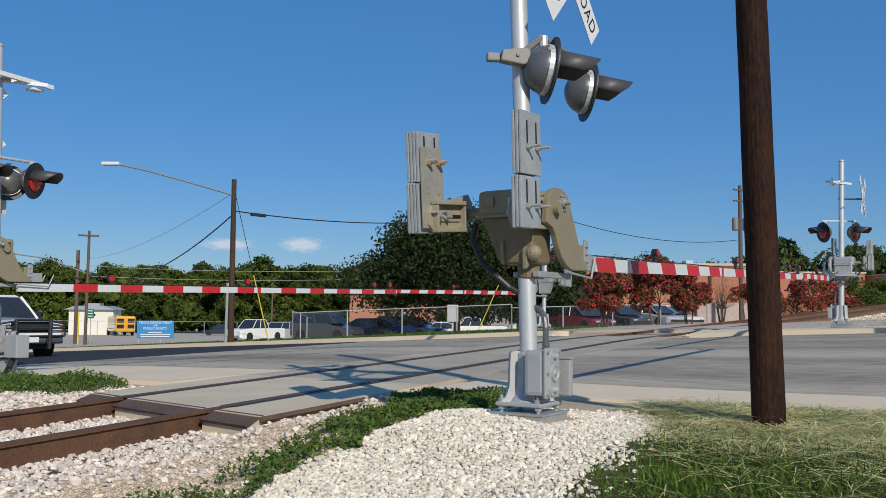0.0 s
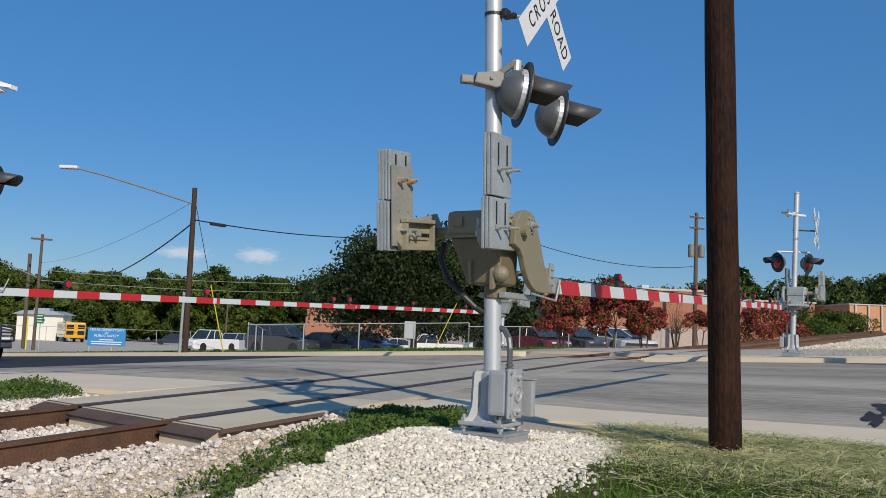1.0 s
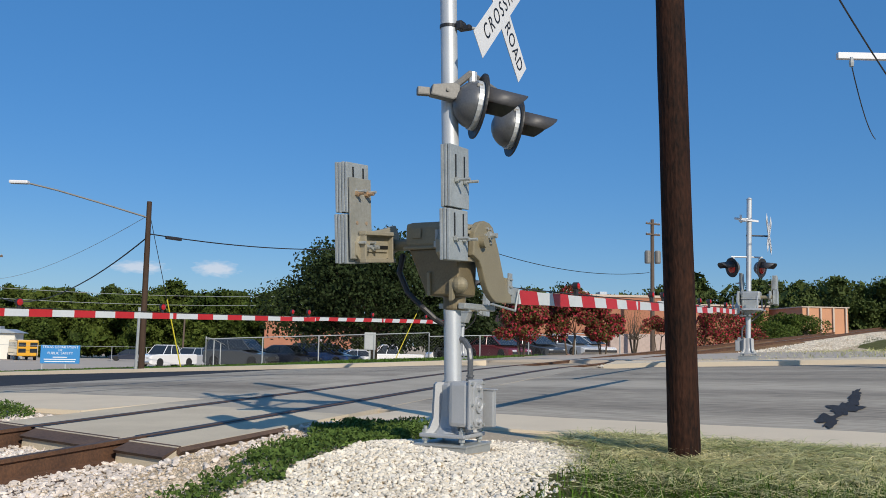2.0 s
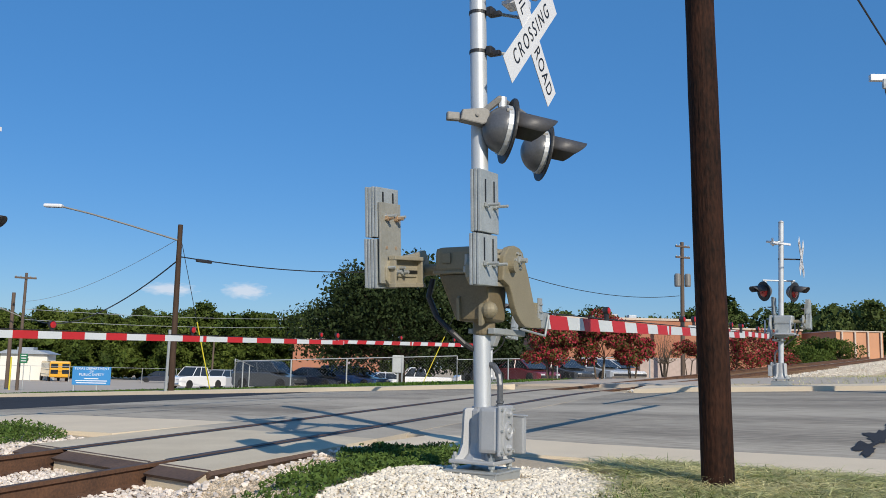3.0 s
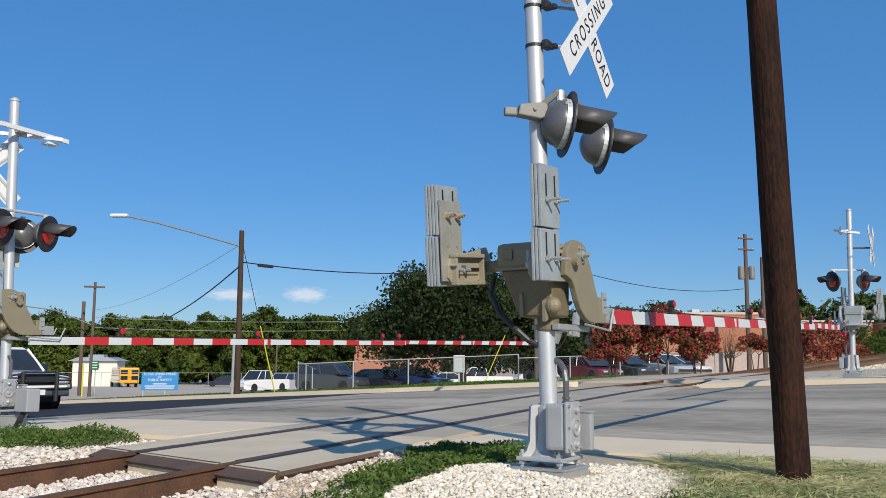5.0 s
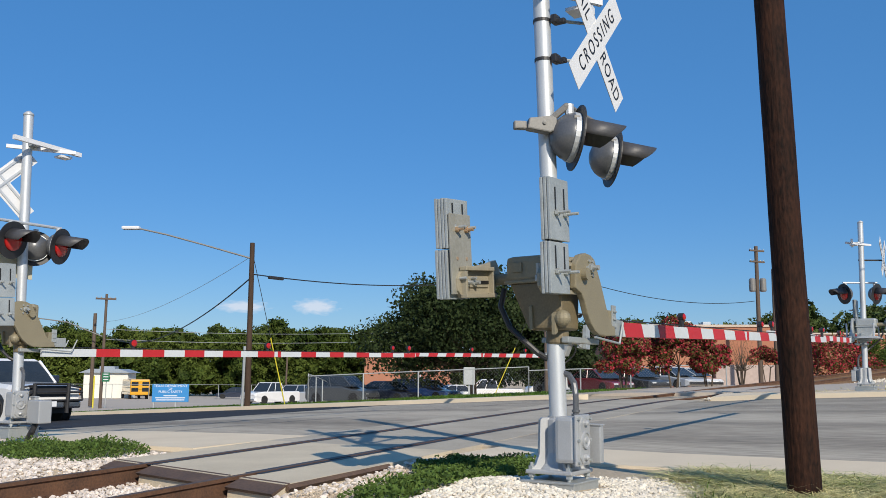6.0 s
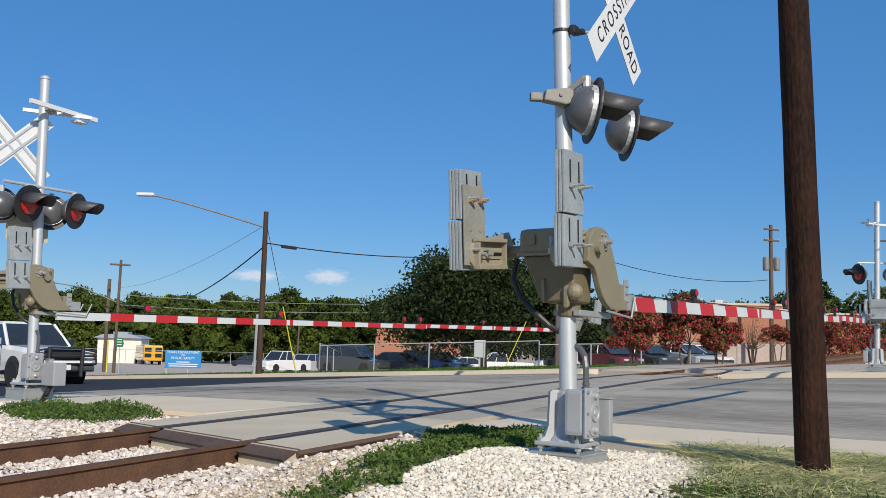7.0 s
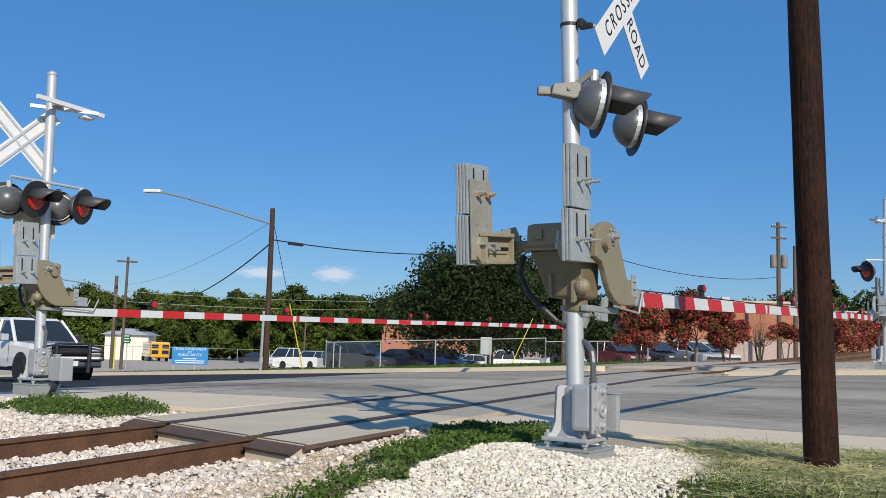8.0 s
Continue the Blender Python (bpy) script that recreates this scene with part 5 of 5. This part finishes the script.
for x, y, yaw, c, k, lab, L, H in (
        (-17.0, 81, 238, P_WHITE, "pickup", "white pickup truck parked in the open lot", 5.7, 1.9),
        (-15.8, 86, 250, P_SILVER, "suv", "silver estate car parked behind the fence end", 4.7, 1.7),
        (-7.9, 60, 330, P_GREY, "suv", "dark grey van parked behind the mesh fence", 4.9, 1.85),
        (-4.9, 61, 325, P_NAVY, "car", "navy saloon parked behind the mesh fence", 4.6, 1.42),
        (-2.4, 61, 325, P_BLUE, "car", "bright blue saloon parked behind the mesh fence", 4.6, 1.42),
        (-3.4, 72, 330, P_GREY, "suv", "dark off-road car in the second row", 4.8, 1.9),
        (-0.9, 76, 200, P_WHITE, "car", "white saloon parked under the oak", 4.6, 1.45),
        (2.3, 78, 185, P_WHITE, "pickup", "white pickup parked under the oak", 5.6, 1.85),
        (7.4, 72, 190, P_WHITE, "suv", "white van parked beyond the oak", 4.8, 1.9),
        (8.2, 55, 300, P_RED, "car", "maroon saloon parked behind the crape myrtles", 4.5, 1.42),
        (10.6, 56, 300, P_GREY, "car", "dark grey saloon parked behind the crape myrtles", 4.5, 1.42),
        (13.0, 57, 300, P_SILVER, "car", "silver saloon parked behind the crape myrtles", 4.5, 1.42),
        (14.8, 60, 300, P_WHITE, "car", "white saloon parked by the brick wall", 4.5, 1.42),
        (6.4, 58, 300, P_GREY, "car", "dark grey saloon parked beside the signal", 4.5, 1.42),
        (-29.5, 118, 190, P_NAVY, "car", "dark saloon at the end of the lot", 4.6, 1.45),
        (-21, 120, 190, P_SILVER, "car", "silver saloon at the end of the lot", 4.6, 1.45),
        (-17, 118, 190, P_GREY, "suv", "dark van at the end of the lot", 4.7, 1.8),
        (-12, 112, 190, P_NAVY, "suv", "dark van near the brick office", 4.7, 1.8)):
    car(x, y, lot_z(x, y), yaw, c, k, lab, "pickup_truck" if k == "pickup" else "car", L, H, 1.95 if k == "pickup" else 1.8)

bus = thing("school_bus", pose(-40.6, 113, lot_z(-40.6, 113) - 0.1, 0, 0, 118), "yellow school bus seen from behind in the lot", "bus")
bm = bmesh.new()
box(bm, (0, 0, 1.55), (7.2, 2.3, 1.9), bev=0.18)
box(bm, (4.2, 0, 1.05), (1.4, 2.0, 1.0), bev=0.15)
part("body", bm, P_YELLOW, bus)
for k in range(7):
    for s in (-1, 1):
        bm = bmesh.new()
        box(bm, (-2.9 + 0.95 * k, s * 1.15, 1.95), (0.75, 0.04, 0.55), bev=0.01)
        part("window", bm, GLASS, bus)
for s in (-0.62, 0.62):
    for zz in (1.25, 1.95):
        bm = bmesh.new()
        box(bm, (-3.6, s, zz), (0.04, 0.8, 0.48), bev=0.01)
        part("rear_window", bm, GLASS, bus)
bm = bmesh.new()
for zz in (0.95, 1.5):
    for s in (-1, 1):
        box(bm, (0, s * 1.16, zz), (7.0, 0.02, 0.06))
part("black_stripe", bm, BLACK, bus)
for wx in (-2.2, 3.9):
    for wy in (-1.0, 1.0):
        wheel(bus, wx, wy, 0.48)

# the white pickup on the approach road
tx, ty = -14.1, 27.7
tu, tv = uv(tx, ty)
truck = thing("pickup_truck", pose(tx, ty, road_z(tu, tv), 0, 0, -38), "white crew-cab pickup with a black grille guard on the road", "pickup truck")
W, H, L = 2.0, 1.93, 5.7


def tring(px, zb, zt, k=1.0, crown=0.03):
    h = W / 2 * k
    return [(px, -h * 0.97, zb), (px, h * 0.97, zb), (px, h, zb + 0.25), (px, h, zt - 0.12), (px, h * 0.93, zt), (px, 0, zt + crown), (px, -h * 0.93, zt), (px, -h, zt - 0.12), (px, -h, zb + 0.25)]


bm = loft(bmesh.new(), [tring(-2.85, 0.62, 1.20, 0.97, 0), tring(-2.7, 0.5, 1.24, 1, 0), tring(-1.0, 0.46, 1.24, 1, 0), tring(0.9, 0.46, 1.24), tring(1.3, 0.5, 1.22), tring(2.3, 0.52, 1.17, 0.99), tring(2.72, 0.58, 1.10, 0.95), tring(2.80, 0.62, 1.02, 0.93)])
part("body", bm, P_WHITE, truck, "white painted body")
bm = loft(bmesh.new(), [[(-1.05, -0.95, 1.22), (1.35, -0.95, 1.22), (1.35, 0.95, 1.22), (-1.05, 0.95, 1.22)], [(-1.0, -0.88, 1.52), (1.04, -0.88, 1.52), (1.04, 0.88, 1.52), (-1.0, 0.88, 1.52)], [(-0.92, -0.76, 1.86), (0.62, -0.76, 1.86), (0.62, 0.76, 1.86), (-0.92, 0.76, 1.86)]])
part("glazing", bm, GLASS, truck, "dark tinted windows")
bm = loft(bmesh.new(), [[(-0.98, -0.80, 1.83), (0.64, -0.80, 1.83), (0.64, 0.80, 1.83), (-0.98, 0.80, 1.83)], [(-0.8, -0.7, 1.93), (0.45, -0.7, 1.93), (0.45, 0.7, 1.93), (-0.8, 0.7, 1.93)]])
part("roof", bm, P_WHITE, truck)
for s in (-1, 1):
    for p, q in (((-1.06, 0.96), (-0.95, 0.78)), ((0.16, 0.965), (0.06, 0.79)), ((1.36, 0.95), (0.63, 0.78))):
        bm = tube(bmesh.new(), (p[0], s * p[1], 1.2), (q[0], s * q[1], 1.86), 0.05, seg=6)
        part("pillar", bm, P_WHITE, truck)
    bm = box(bmesh.new(), (1.0, s * 1.12, 1.33), (0.14, 0.22, 0.2), bev=0.03)
    part("mirror", bm, P_NAVY if s > 0 else P_SILVER, truck, "door mirror")
    for dx in (-0.1, 0.75):
        bm = box(bmesh.new(), (dx - 0.6, s * 1.005, 1.08), (0.2, 0.03, 0.05), bev=0.01)
        part("door_handle", bm, BLACK, truck)
        bm = box(bmesh.new(), (dx + 0.32 if dx > 0 else dx + 0.26, s * 1.0, 0.92), (0.014, 0.012, 0.6))
        part("door_seam", bm, INK, truck)
    bm = box(bmesh.new(), (2.74, s * 0.76, 0.98), (0.16, 0.36, 0.24), bev=0.04)
    part("headlight", bm, LAMPGLASS, truck, "clear headlight")
    bm = box(bmesh.new(), (2.70, s * 0.96, 0.97), (0.16, 0.06, 0.2), bev=0.02)
    part("indicator", bm, AMBER, truck, "amber indicator")
    bm = lathe(bmesh.new(), [(0.075, 0), (0.075, 0.04), (0.05, 0.05)], Matrix.Translation((2.84, s * 0.62, 0.60)) @ Matrix.Rotation(radians(90), 4, 'Y'), 14)
    part("fog_lamp", bm, LAMPGLASS, truck)
    for wx in (-1.75, 1.85):
        bm = lathe(bmesh.new(), [(0.46, -0.02), (0.46, 0.02), (0.40, 0.025)], Matrix.Translation((wx, s * 0.99, 0.46)) @ Matrix.Rotation(radians(-90 * s), 4, 'X'), 24)
        part("wheel_arch", bm, BLACK, truck, "dark wheel arch")
        wheel(truck, wx, s * 0.90, 0.40, 0.28)
bm = box(bmesh.new(), (2.80, 0, 0.60), (0.22, 1.9, 0.22), bev=0.05)
part("front_bumper", bm, CHROME, truck, "chrome front bumper")
bm = box(bmesh.new(), (2.79, 0, 0.98), (0.1, 1.12, 0.32), bev=0.04)
part("grille", bm, BLACK, truck, "dark radiator grille")
bm = bmesh.new()
for s in (-0.5, 0.5):
    pipe(bm, [(2.95, s, 0.36), (2.98, s, 1.20)], 0.06)
for zz in (1.18, 0.95, 0.72):
    pipe(bm, [(2.97, -0.95 if zz < 1.1 else -0.5, zz), (2.97, 0.95 if zz < 1.1 else 0.5, zz)], 0.03)
for s in (-1, 1):
    pipe(bm, [(2.97, s * 0.5, 1.15), (2.94, s * 0.92, 1.08), (2.94, s * 0.97, 0.72)], 0.028)
part("grille_guard", bm, BLACK, truck, "black tubular grille guard")
bm = box(bmesh.new(), (3.01, 0, 0.62), (0.02, 0.30, 0.15), bev=0.005)
part("number_plate", bm, WHITE, truck, "plain number plate")
bm = box(bmesh.new(), (-1.9, 0, 1.235), (1.6, 1.6, 0.02))
part("load_bed", bm, BLACK, truck)
bm = box(bmesh.new(), (0, 0, 0.42), (5.2, 1.5, 0.16))
part("chassis", bm, BLACK, truck)

# ---- poles, wires, lamps ----
def wire(name, p, q, sag, r, label, n=24, mat_=WIRE):
    bm = bmesh.new()
    pts = []
    for k in range(n + 1):
        t = k / n
        v = Vector(p).lerp(Vector(q), t)
        v.z -= sag * 4 * t * (1 - t)
        pts.append(v)
    side = (Vector(q) - Vector(p)).cross(Vector((0, 0, 1))).normalized()
    loft(bm, [[v + side * r * math.cos(a) + Vector((0, 0, r * math.sin(a))) for a in (0, 1.257, 2.513, 3.77, 5.027)] for v in pts])
    ob = new(name, mesh_of(name, bm, mat_))
    return tagged(ob, label=label, category="cable")


lp = wood_pole(-7.58, 32.0, -0.38, 6.0, 0.112, 0.085, (0.0, 0), DARKPOLE, "weathered timber pole with a street lamp arm")
bm = bmesh.new()
pipe(bm, [(0.03, 0, 5.42), (-1.6, -0.4, 5.86), (-2.9, -0.72, 6.19), (-3.75, -0.93, 6.36)], 0.03)
part("lamp_arm", bm, BOXGREY, lp)
bm = box(bmesh.new(), (-4.05, -1.0, 6.38), (0.62, 0.26, 0.12), Matrix(), 0.05)
part("lamp_head", bm, WHITE, lp, "pale cobra-head street lamp")
bm = tube(bmesh.new(), (-0.16, -0.1, -0.1), (-0.12, -0.12, 2.3), 0.05, seg=8)
part("riser_guard", bm, GALV, lp, "grey metal cable guard")
hid = wood_pole(4.4, 48.0, -0.3, 7.1, 0.12, 0.10, (0, 0), GREYPOLE, "timber pole behind the crossing signal")
wire("power_cable", (-7.5, 32, 4.45), (-24.6, 62, 3.7), 1.3, 0.026, "black cable slung between the poles")
wire("power_cable", (-7.5, 32, 4.48), (4.4, 48, 6.6), 0.62, 0.022, "black cable from the lamp pole to the next pole")
wire("power_cable", (4.4, 48, 6.6), (20.9, 65, 6.35), 0.78, 0.022, "long black cable running to the far pole")
bm = bmesh.new()
box(bm, (-6.85, 32.75, 4.43), (0.7, 0.12, 0.12), Matrix.Translation((-6.85, 32.75, 4.43)) @ Matrix.Rotation(radians(53), 4, 'Z') @ Matrix.Translation((6.85, -32.75, -4.43)), 0.04)
tagged(new("splice_case", mesh_of("splice_case", bm, BLACK)), label="black cable splice case hanging on the cable", category="splice case")
wire("thin_cable", (-7.5, 32, 5.2), (-24.6, 62, 4.6), 0.5, 0.010, "thin grey cable between the poles", mat_=GALV)
YELLOW = mat("yellow_guard", (0.72, 0.62, 0.04), None, 0.5)


def guy(p, q, label):
    ob = thing("guy_wire", pose(*q), label, "guy wire", "guy wires")
    d = Vector(p) - Vector(q)
    part("wire", tube(bmesh.new(), (0, 0, 0), d, 0.012, seg=5), WIRE, ob)
    part("guard", tube(bmesh.new(), (0, 0, 0), d.normalized() * 2.6, 0.022, seg=8), YELLOW, ob, "bright yellow plastic guard")


guy((-7.6, 32, 5.4), (-6.55, 33.6, lot_z(-6.55, 33.6)), "guy wire with yellow guard beside the pole")
guy((4.3, 45, 6.2), (1.6, 46, lot_z(1.6, 46)), "guy wire with yellow guard before the oak")


def arm_pole(x, y, h, arms, label, r=0.14):
    ob = wood_pole(x, y, land_z(*uv(x, y)) - 0.1, h, r, r * 0.75, (0.006, 0), GREYPOLE, label)
    for k in range(arms):
        bm = box(bmesh.new(), (0, -0.15, h - 0.35 - 0.8 * k), (1.35, 0.1, 0.12), Matrix.Rotation(radians(25), 4, 'Z'), 0.01)
        ca = part("cross_arm", bm, GREYPOLE, ob)
        for s in (-0.6, -0.3, 0.3, 0.6):
            bm = lathe(bmesh.new(), [(0.035, 0), (0.042, 0.05), (0.02, 0.10)], Matrix.Rotation(radians(25), 4, 'Z') @ Matrix.Translation((s, -0.15, h - 0.3 - 0.8 * k)), 8)
            part("insulator", bm, GALV, ca)
    return ob


fp = arm_pole(21.1, 65, 10.2, 2, "tall timber pole with crossarms and a transformer", 0.17)
for s in (-0.36, 0.4):
    bm = lathe(bmesh.new(), [(0.2, 6.9), (0.23, 7.0), (0.23, 7.75), (0.17, 7.85)], Matrix.Translation((s, -0.15, 0)), 14)
    part("transformer", bm, BOXGREY, fp, "grey transformer can")
arm_pole(22.6, 66, 8.6, 0, "second timber pole beside the transformer pole", 0.17)
arm_pole(-24.7, 62, 8.0, 1, "timber pole with a crossarm by the blue sign", 0.115)
p2 = wood_pole(-26.4, 64.5, -0.95, 6.3, 0.135, 0.12, (0, 0), GREYPOLE, "shorter timber pole beside the crossarm pole")
bm = pipe(bmesh.new(), [(1.0, -1, 4.6), (-1.5, -1.2, 5.6), (-4.6, -1.4, 6.0)], 0.04)
part("lamp_arm", bm, BOXGREY, p2)
bm = box(bmesh.new(), (-5.0, -1.4, 6.0), (0.9, 0.35, 0.16), bev=0.05)
part("lamp_head", bm, WHITE, p2, "pale street lamp head")
for k, zz in enumerate((3.9, 3.2)):
    wire("far_cable", (-24.7, 62, zz + 0.2), (-3.6, 78, zz + 0.9), 0.3, 0.018, "pale overhead cable in front of the trees", mat_=GALV)
wood_pole(-21.3, 110, -1.5, 5.0, 0.12, 0.1, (0.02, 0), GREYPOLE, "slim timber pole at the end of the lot")
flag = thing("flag_pole", pose(-3.6, 78, lot_z(-3.6, 78)), "slim pale pole before the brick office", "pole")
part("pole", tube(bmesh.new(), (0, 0, -0.2), (0, 0, 6.4), 0.06, seg=8), ALU, flag)
# poles to the east: crossarm ends and falling cables
ep = wood_pole(11.2, 17.5, 0.3, 8.4, 0.15, 0.12, (0, 0), GREYPOLE, "timber pole with a pale crossarm east of the crossing")
bm = box(bmesh.new(), (-0.65, -1.0, 6.34), (2.6, 0.11, 0.13), Matrix.Rotation(radians(-4), 4, 'Z'), 0.01)
part("cross_arm", bm, WHITE, ep, "pale crossarm")
bm = lathe(bmesh.new(), [(0.04, 6.05), (0.05, 6.12), (0.03, 6.24)], Matrix.Translation((-1.8, -1.0, 0.04)), 8)
part("insulator", bm, GALV, ep)
wire("drop_cable", (9.35, 16.4, 6.34), (13.3, 22.3, 6.4), 0.25, 0.012, "black cable from the pale crossarm")
wire("drop_cable", (6.65, 13.0, 7.3), (12.05, 18.6, 6.0), 0.1, 0.016, "black cable falling past the crossarm")

# ---- signs, fence and small things ----
BLUE = mat("blue_sign_face", (0.03, 0.23, 0.52), (0.03, 0.20, 0.46), 0.45, fine=10, coarse=1)
GREEN = mat("green_sign_face", (0.02, 0.16, 0.07), None, 0.45)
LIME = mat("lime_sign_face", (0.62, 0.85, 0.04), None, 0.45)
bx, by = -19.9, 62.0
bz = lot_z(bx, by)
sign = thing("blue_sign", pose(bx, by, bz, 0, 0, 6), "blue notice board with white words on two posts", "sign")
face = part("board", box(bmesh.new(), (0, 0, 1.05), (2.45, 0.06, 1.2), bev=0.01), BLUE, sign)
for s in (-1.1, 0.35):
    part("post", box(bmesh.new(), (s, 0.06, 0.35), (0.09, 0.09, 1.0)), GALV, sign)
up = Matrix.Translation((0, -0.034, 0)) @ Matrix.Rotation(radians(90), 4, 'X')
for k, (line, sz) in enumerate((("TEXAS DEPARTMENT", 0.235), ("OF", 0.2), ("PUBLIC SAFETY", 0.235))):
    letters("lettering", line, sz, Matrix.Translation((0, 0, 1.52 - 0.2 * k)) @ up, face, WHITE, 1.0, "white capitals")
for k in range(3):
    part("text_bar", box(bmesh.new(), (0, -0.034, 0.86 - 0.14 * k), (2.1 - (1.2 if k == 0 else 0.1 * k), 0.008, 0.06)), WHITE, face, "white unreadable line")

ys = thing("warning_sign", pose(-34.5, 74, lot_z(-34.5, 74)), "bright lime pentagon school sign on a post", "sign")
part("post", tube(bmesh.new(), (0, 0, -0.3), (0, 0, 2.3), 0.05, seg=8), GALV, ys)
yf = part("board", prism(bmesh.new(), [(-0.5, 2.1), (0.5, 2.1), (0.5, 2.75), (0, 3.25), (-0.5, 2.75)], 1, -0.09, -0.06), LIME, ys)
for s in (-0.16, 0.16):
    part("pictogram_bar", box(bmesh.new(), (s, -0.1, 2.55), (0.14, 0.01, 0.5)), INK, yf, "dark plain pictogram shape")
part("lower_plate", box(bmesh.new(), (1.4, 0.2, 1.3), (1.7, 0.04, 0.7)), WHITE, ys, "small white plate")
gs = thing("green_sign", pose(-24.3, 61.6, lot_z(-24.3, 61.6)), "small green notice fixed to the timber pole", "sign")
gf = part("board", box(bmesh.new(), (0.1, -0.1, 2.1), (0.5, 0.03, 0.62)), GREEN, gs)
part("post", tube(bmesh.new(), (0.1, 0, -0.2), (0.1, 0, 2.3), 0.03, seg=6), GALV, gs)
for k in range(3):
    part("text_bar", box(bmesh.new(), (0.1, -0.12, 2.3 - 0.18 * k), (0.34, 0.006, 0.06)), WHITE, gf, "white unreadable line")
ym = thing("marker_post", pose(-25.4, 62.5, lot_z(-25.4, 62.5)), "yellow cable marker sleeve between the poles", "marker")
part("sleeve", tube(bmesh.new(), (0, 0, -0.2), (0, 0, 2.2), 0.055, seg=8), YELLOW, ym)
tb = thing("utility_box", pose(0.35, 50, lot_z(0.35, 50)), "grey metal box on a post beside the lot", "utility box")
part("box", box(bmesh.new(), (0, 0, 1.15), (0.62, 0.3, 0.95), bev=0.03), GALV, tb)
part("post", box(bmesh.new(), (0, 0, 0.3), (0.1, 0.1, 0.9)), GALV, tb)

MESH = bpy.data.materials.new("chain_link")
MESH.use_nodes = True
nt = MESH.node_tree
pb = nt.nodes["Principled BSDF"]
pb.inputs["Base Color"].default_value = (0.22, 0.23, 0.23, 1)
pb.inputs["Metallic"].default_value, pb.inputs["Roughness"].default_value = 0.4, 0.6


def fence(p, q, n, h, label, wires=True):
    """Posts, a top rail and woven wire between two points."""
    ob = thing("chain_link_fence", Matrix(), label, "fence", "fences")
    p, q = Vector(p), Vector(q)
    pts = []
    for k in range(n + 1):
        v = p.lerp(q, k / n)
        v.z = lot_z(v.x, v.y) + 0.05
        pts.append(v)
        part("post", tube(bmesh.new(), v - Vector((0, 0, 0.2)), v + Vector((0, 0, h)), 0.035, seg=8), GALV, ob)
    for a, b in zip(pts, pts[1:]):
        part("top_rail", tube(bmesh.new(), a + Vector((0, 0, h)), b + Vector((0, 0, h)), 0.024, seg=6), GALV, ob)
        if wires:
            bm = bmesh.new()
            m_ = int((b - a).length / 0.16)
            for k in range(-int(h / 0.16), m_):
                for s in (1, -1):
                    t0, t1 = k * 0.16, k * 0.16 + h
                    z0, z1 = 0.0, h
                    if t0 < 0:
                        z0, t0 = -t0, 0.0
                    if t1 > m_ * 0.16:
                        z1, t1 = z1 - (t1 - m_ * 0.16), m_ * 0.16
                    if s < 0:
                        t0, t1 = m_ * 0.16 - t0, m_ * 0.16 - t1
                    f0, f1 = t0 / (m_ * 0.16), t1 / (m_ * 0.16)
                    c, d = a.lerp(b, f0) + Vector((0, 0, z0)), a.lerp(b, f1) + Vector((0, 0, z1))
                    tube(bm, c, d, 0.0013, seg=3, cap=False)
            part("wire_mesh", bm, MESH, ob, "woven wire mesh")
    return ob


fence((-8.0, 47.2, 0), (3.4, 47.2, 0), 4, 1.34, "grey chain-link fence in front of the parked cars")
fence((3.4, 47.2, 0), (14.5, 50.5, 0), 4, 1.15, "grey chain-link fence beyond the oak")
fence((-8.0, 47.2, 0), (-9.4, 66, 0), 4, 1.45, "grey chain-link fence along the lot side", False)
fence((-52, 100, 0), (-9, 128, 0), 12, 1.7, "low chain-link fence at the end of the lot", False)

# small fair-weather clouds far off
CLOUD = bpy.data.materials.new("cloud")
CLOUD.use_nodes = True
nt = CLOUD.node_tree
n, li = nt.nodes, nt.links
pr = n["Principled BSDF"]
tc = n.new("ShaderNodeTexCoord")
nz = n.new("ShaderNodeTexNoise")
nz.inputs["Scale"].default_value, nz.inputs["Detail"].default_value = 3.2, 7
gr = n.new("ShaderNodeTexGradient")
gr.gradient_type = 'SPHERICAL'
li.new(tc.outputs["Object"], nz.inputs["Vector"])
li.new(tc.outputs["Object"], gr.inputs["Vector"])
ma = n.new("ShaderNodeMath")
ma.operation = 'MULTIPLY_ADD'
ma.inputs[1].default_value = 0.9
li.new(nz.outputs[0], ma.inputs[0])
li.new(gr.outputs[0], ma.inputs[2])
mr = n.new("ShaderNodeMapRange")
mr.inputs[1].default_value, mr.inputs[2].default_value, mr.inputs[4].default_value = 0.62, 1.15, 0.75
li.new(ma.outputs[0], mr.inputs[0])
em = n.new("ShaderNodeEmission")
em.inputs["Color"].default_value, em.inputs["Strength"].default_value = (0.80, 0.85, 0.95, 1), 0.95
tr = n.new("ShaderNodeBsdfTransparent")
mx = n.new("ShaderNodeMixShader")
li.new(mr.outputs[0], mx.inputs[0])
li.new(tr.outputs[0], mx.inputs[1])
li.new(em.outputs[0], mx.inputs[2])
li.new(mx.outputs[0], n["Material Output"].inputs["Surface"])
for x, z, sx, sz in ((-405, 195, 80, 30), (-610, 195, 95, 24)):
    bm = bmesh.new()
    bmesh.ops.create_grid(bm, x_segments=2, y_segments=2, size=1.0)
    ob = new("cloud", mesh_of("cloud", bm, CLOUD))
    ob.matrix_world = Matrix.Translation((x, 2500, z)) @ Matrix.Rotation(radians(90), 4, 'X') @ Matrix.Diagonal((sx, sz, 1, 1))
    tagged(ob, label="small white cloud low over the trees", category="cloud", kind="structure")
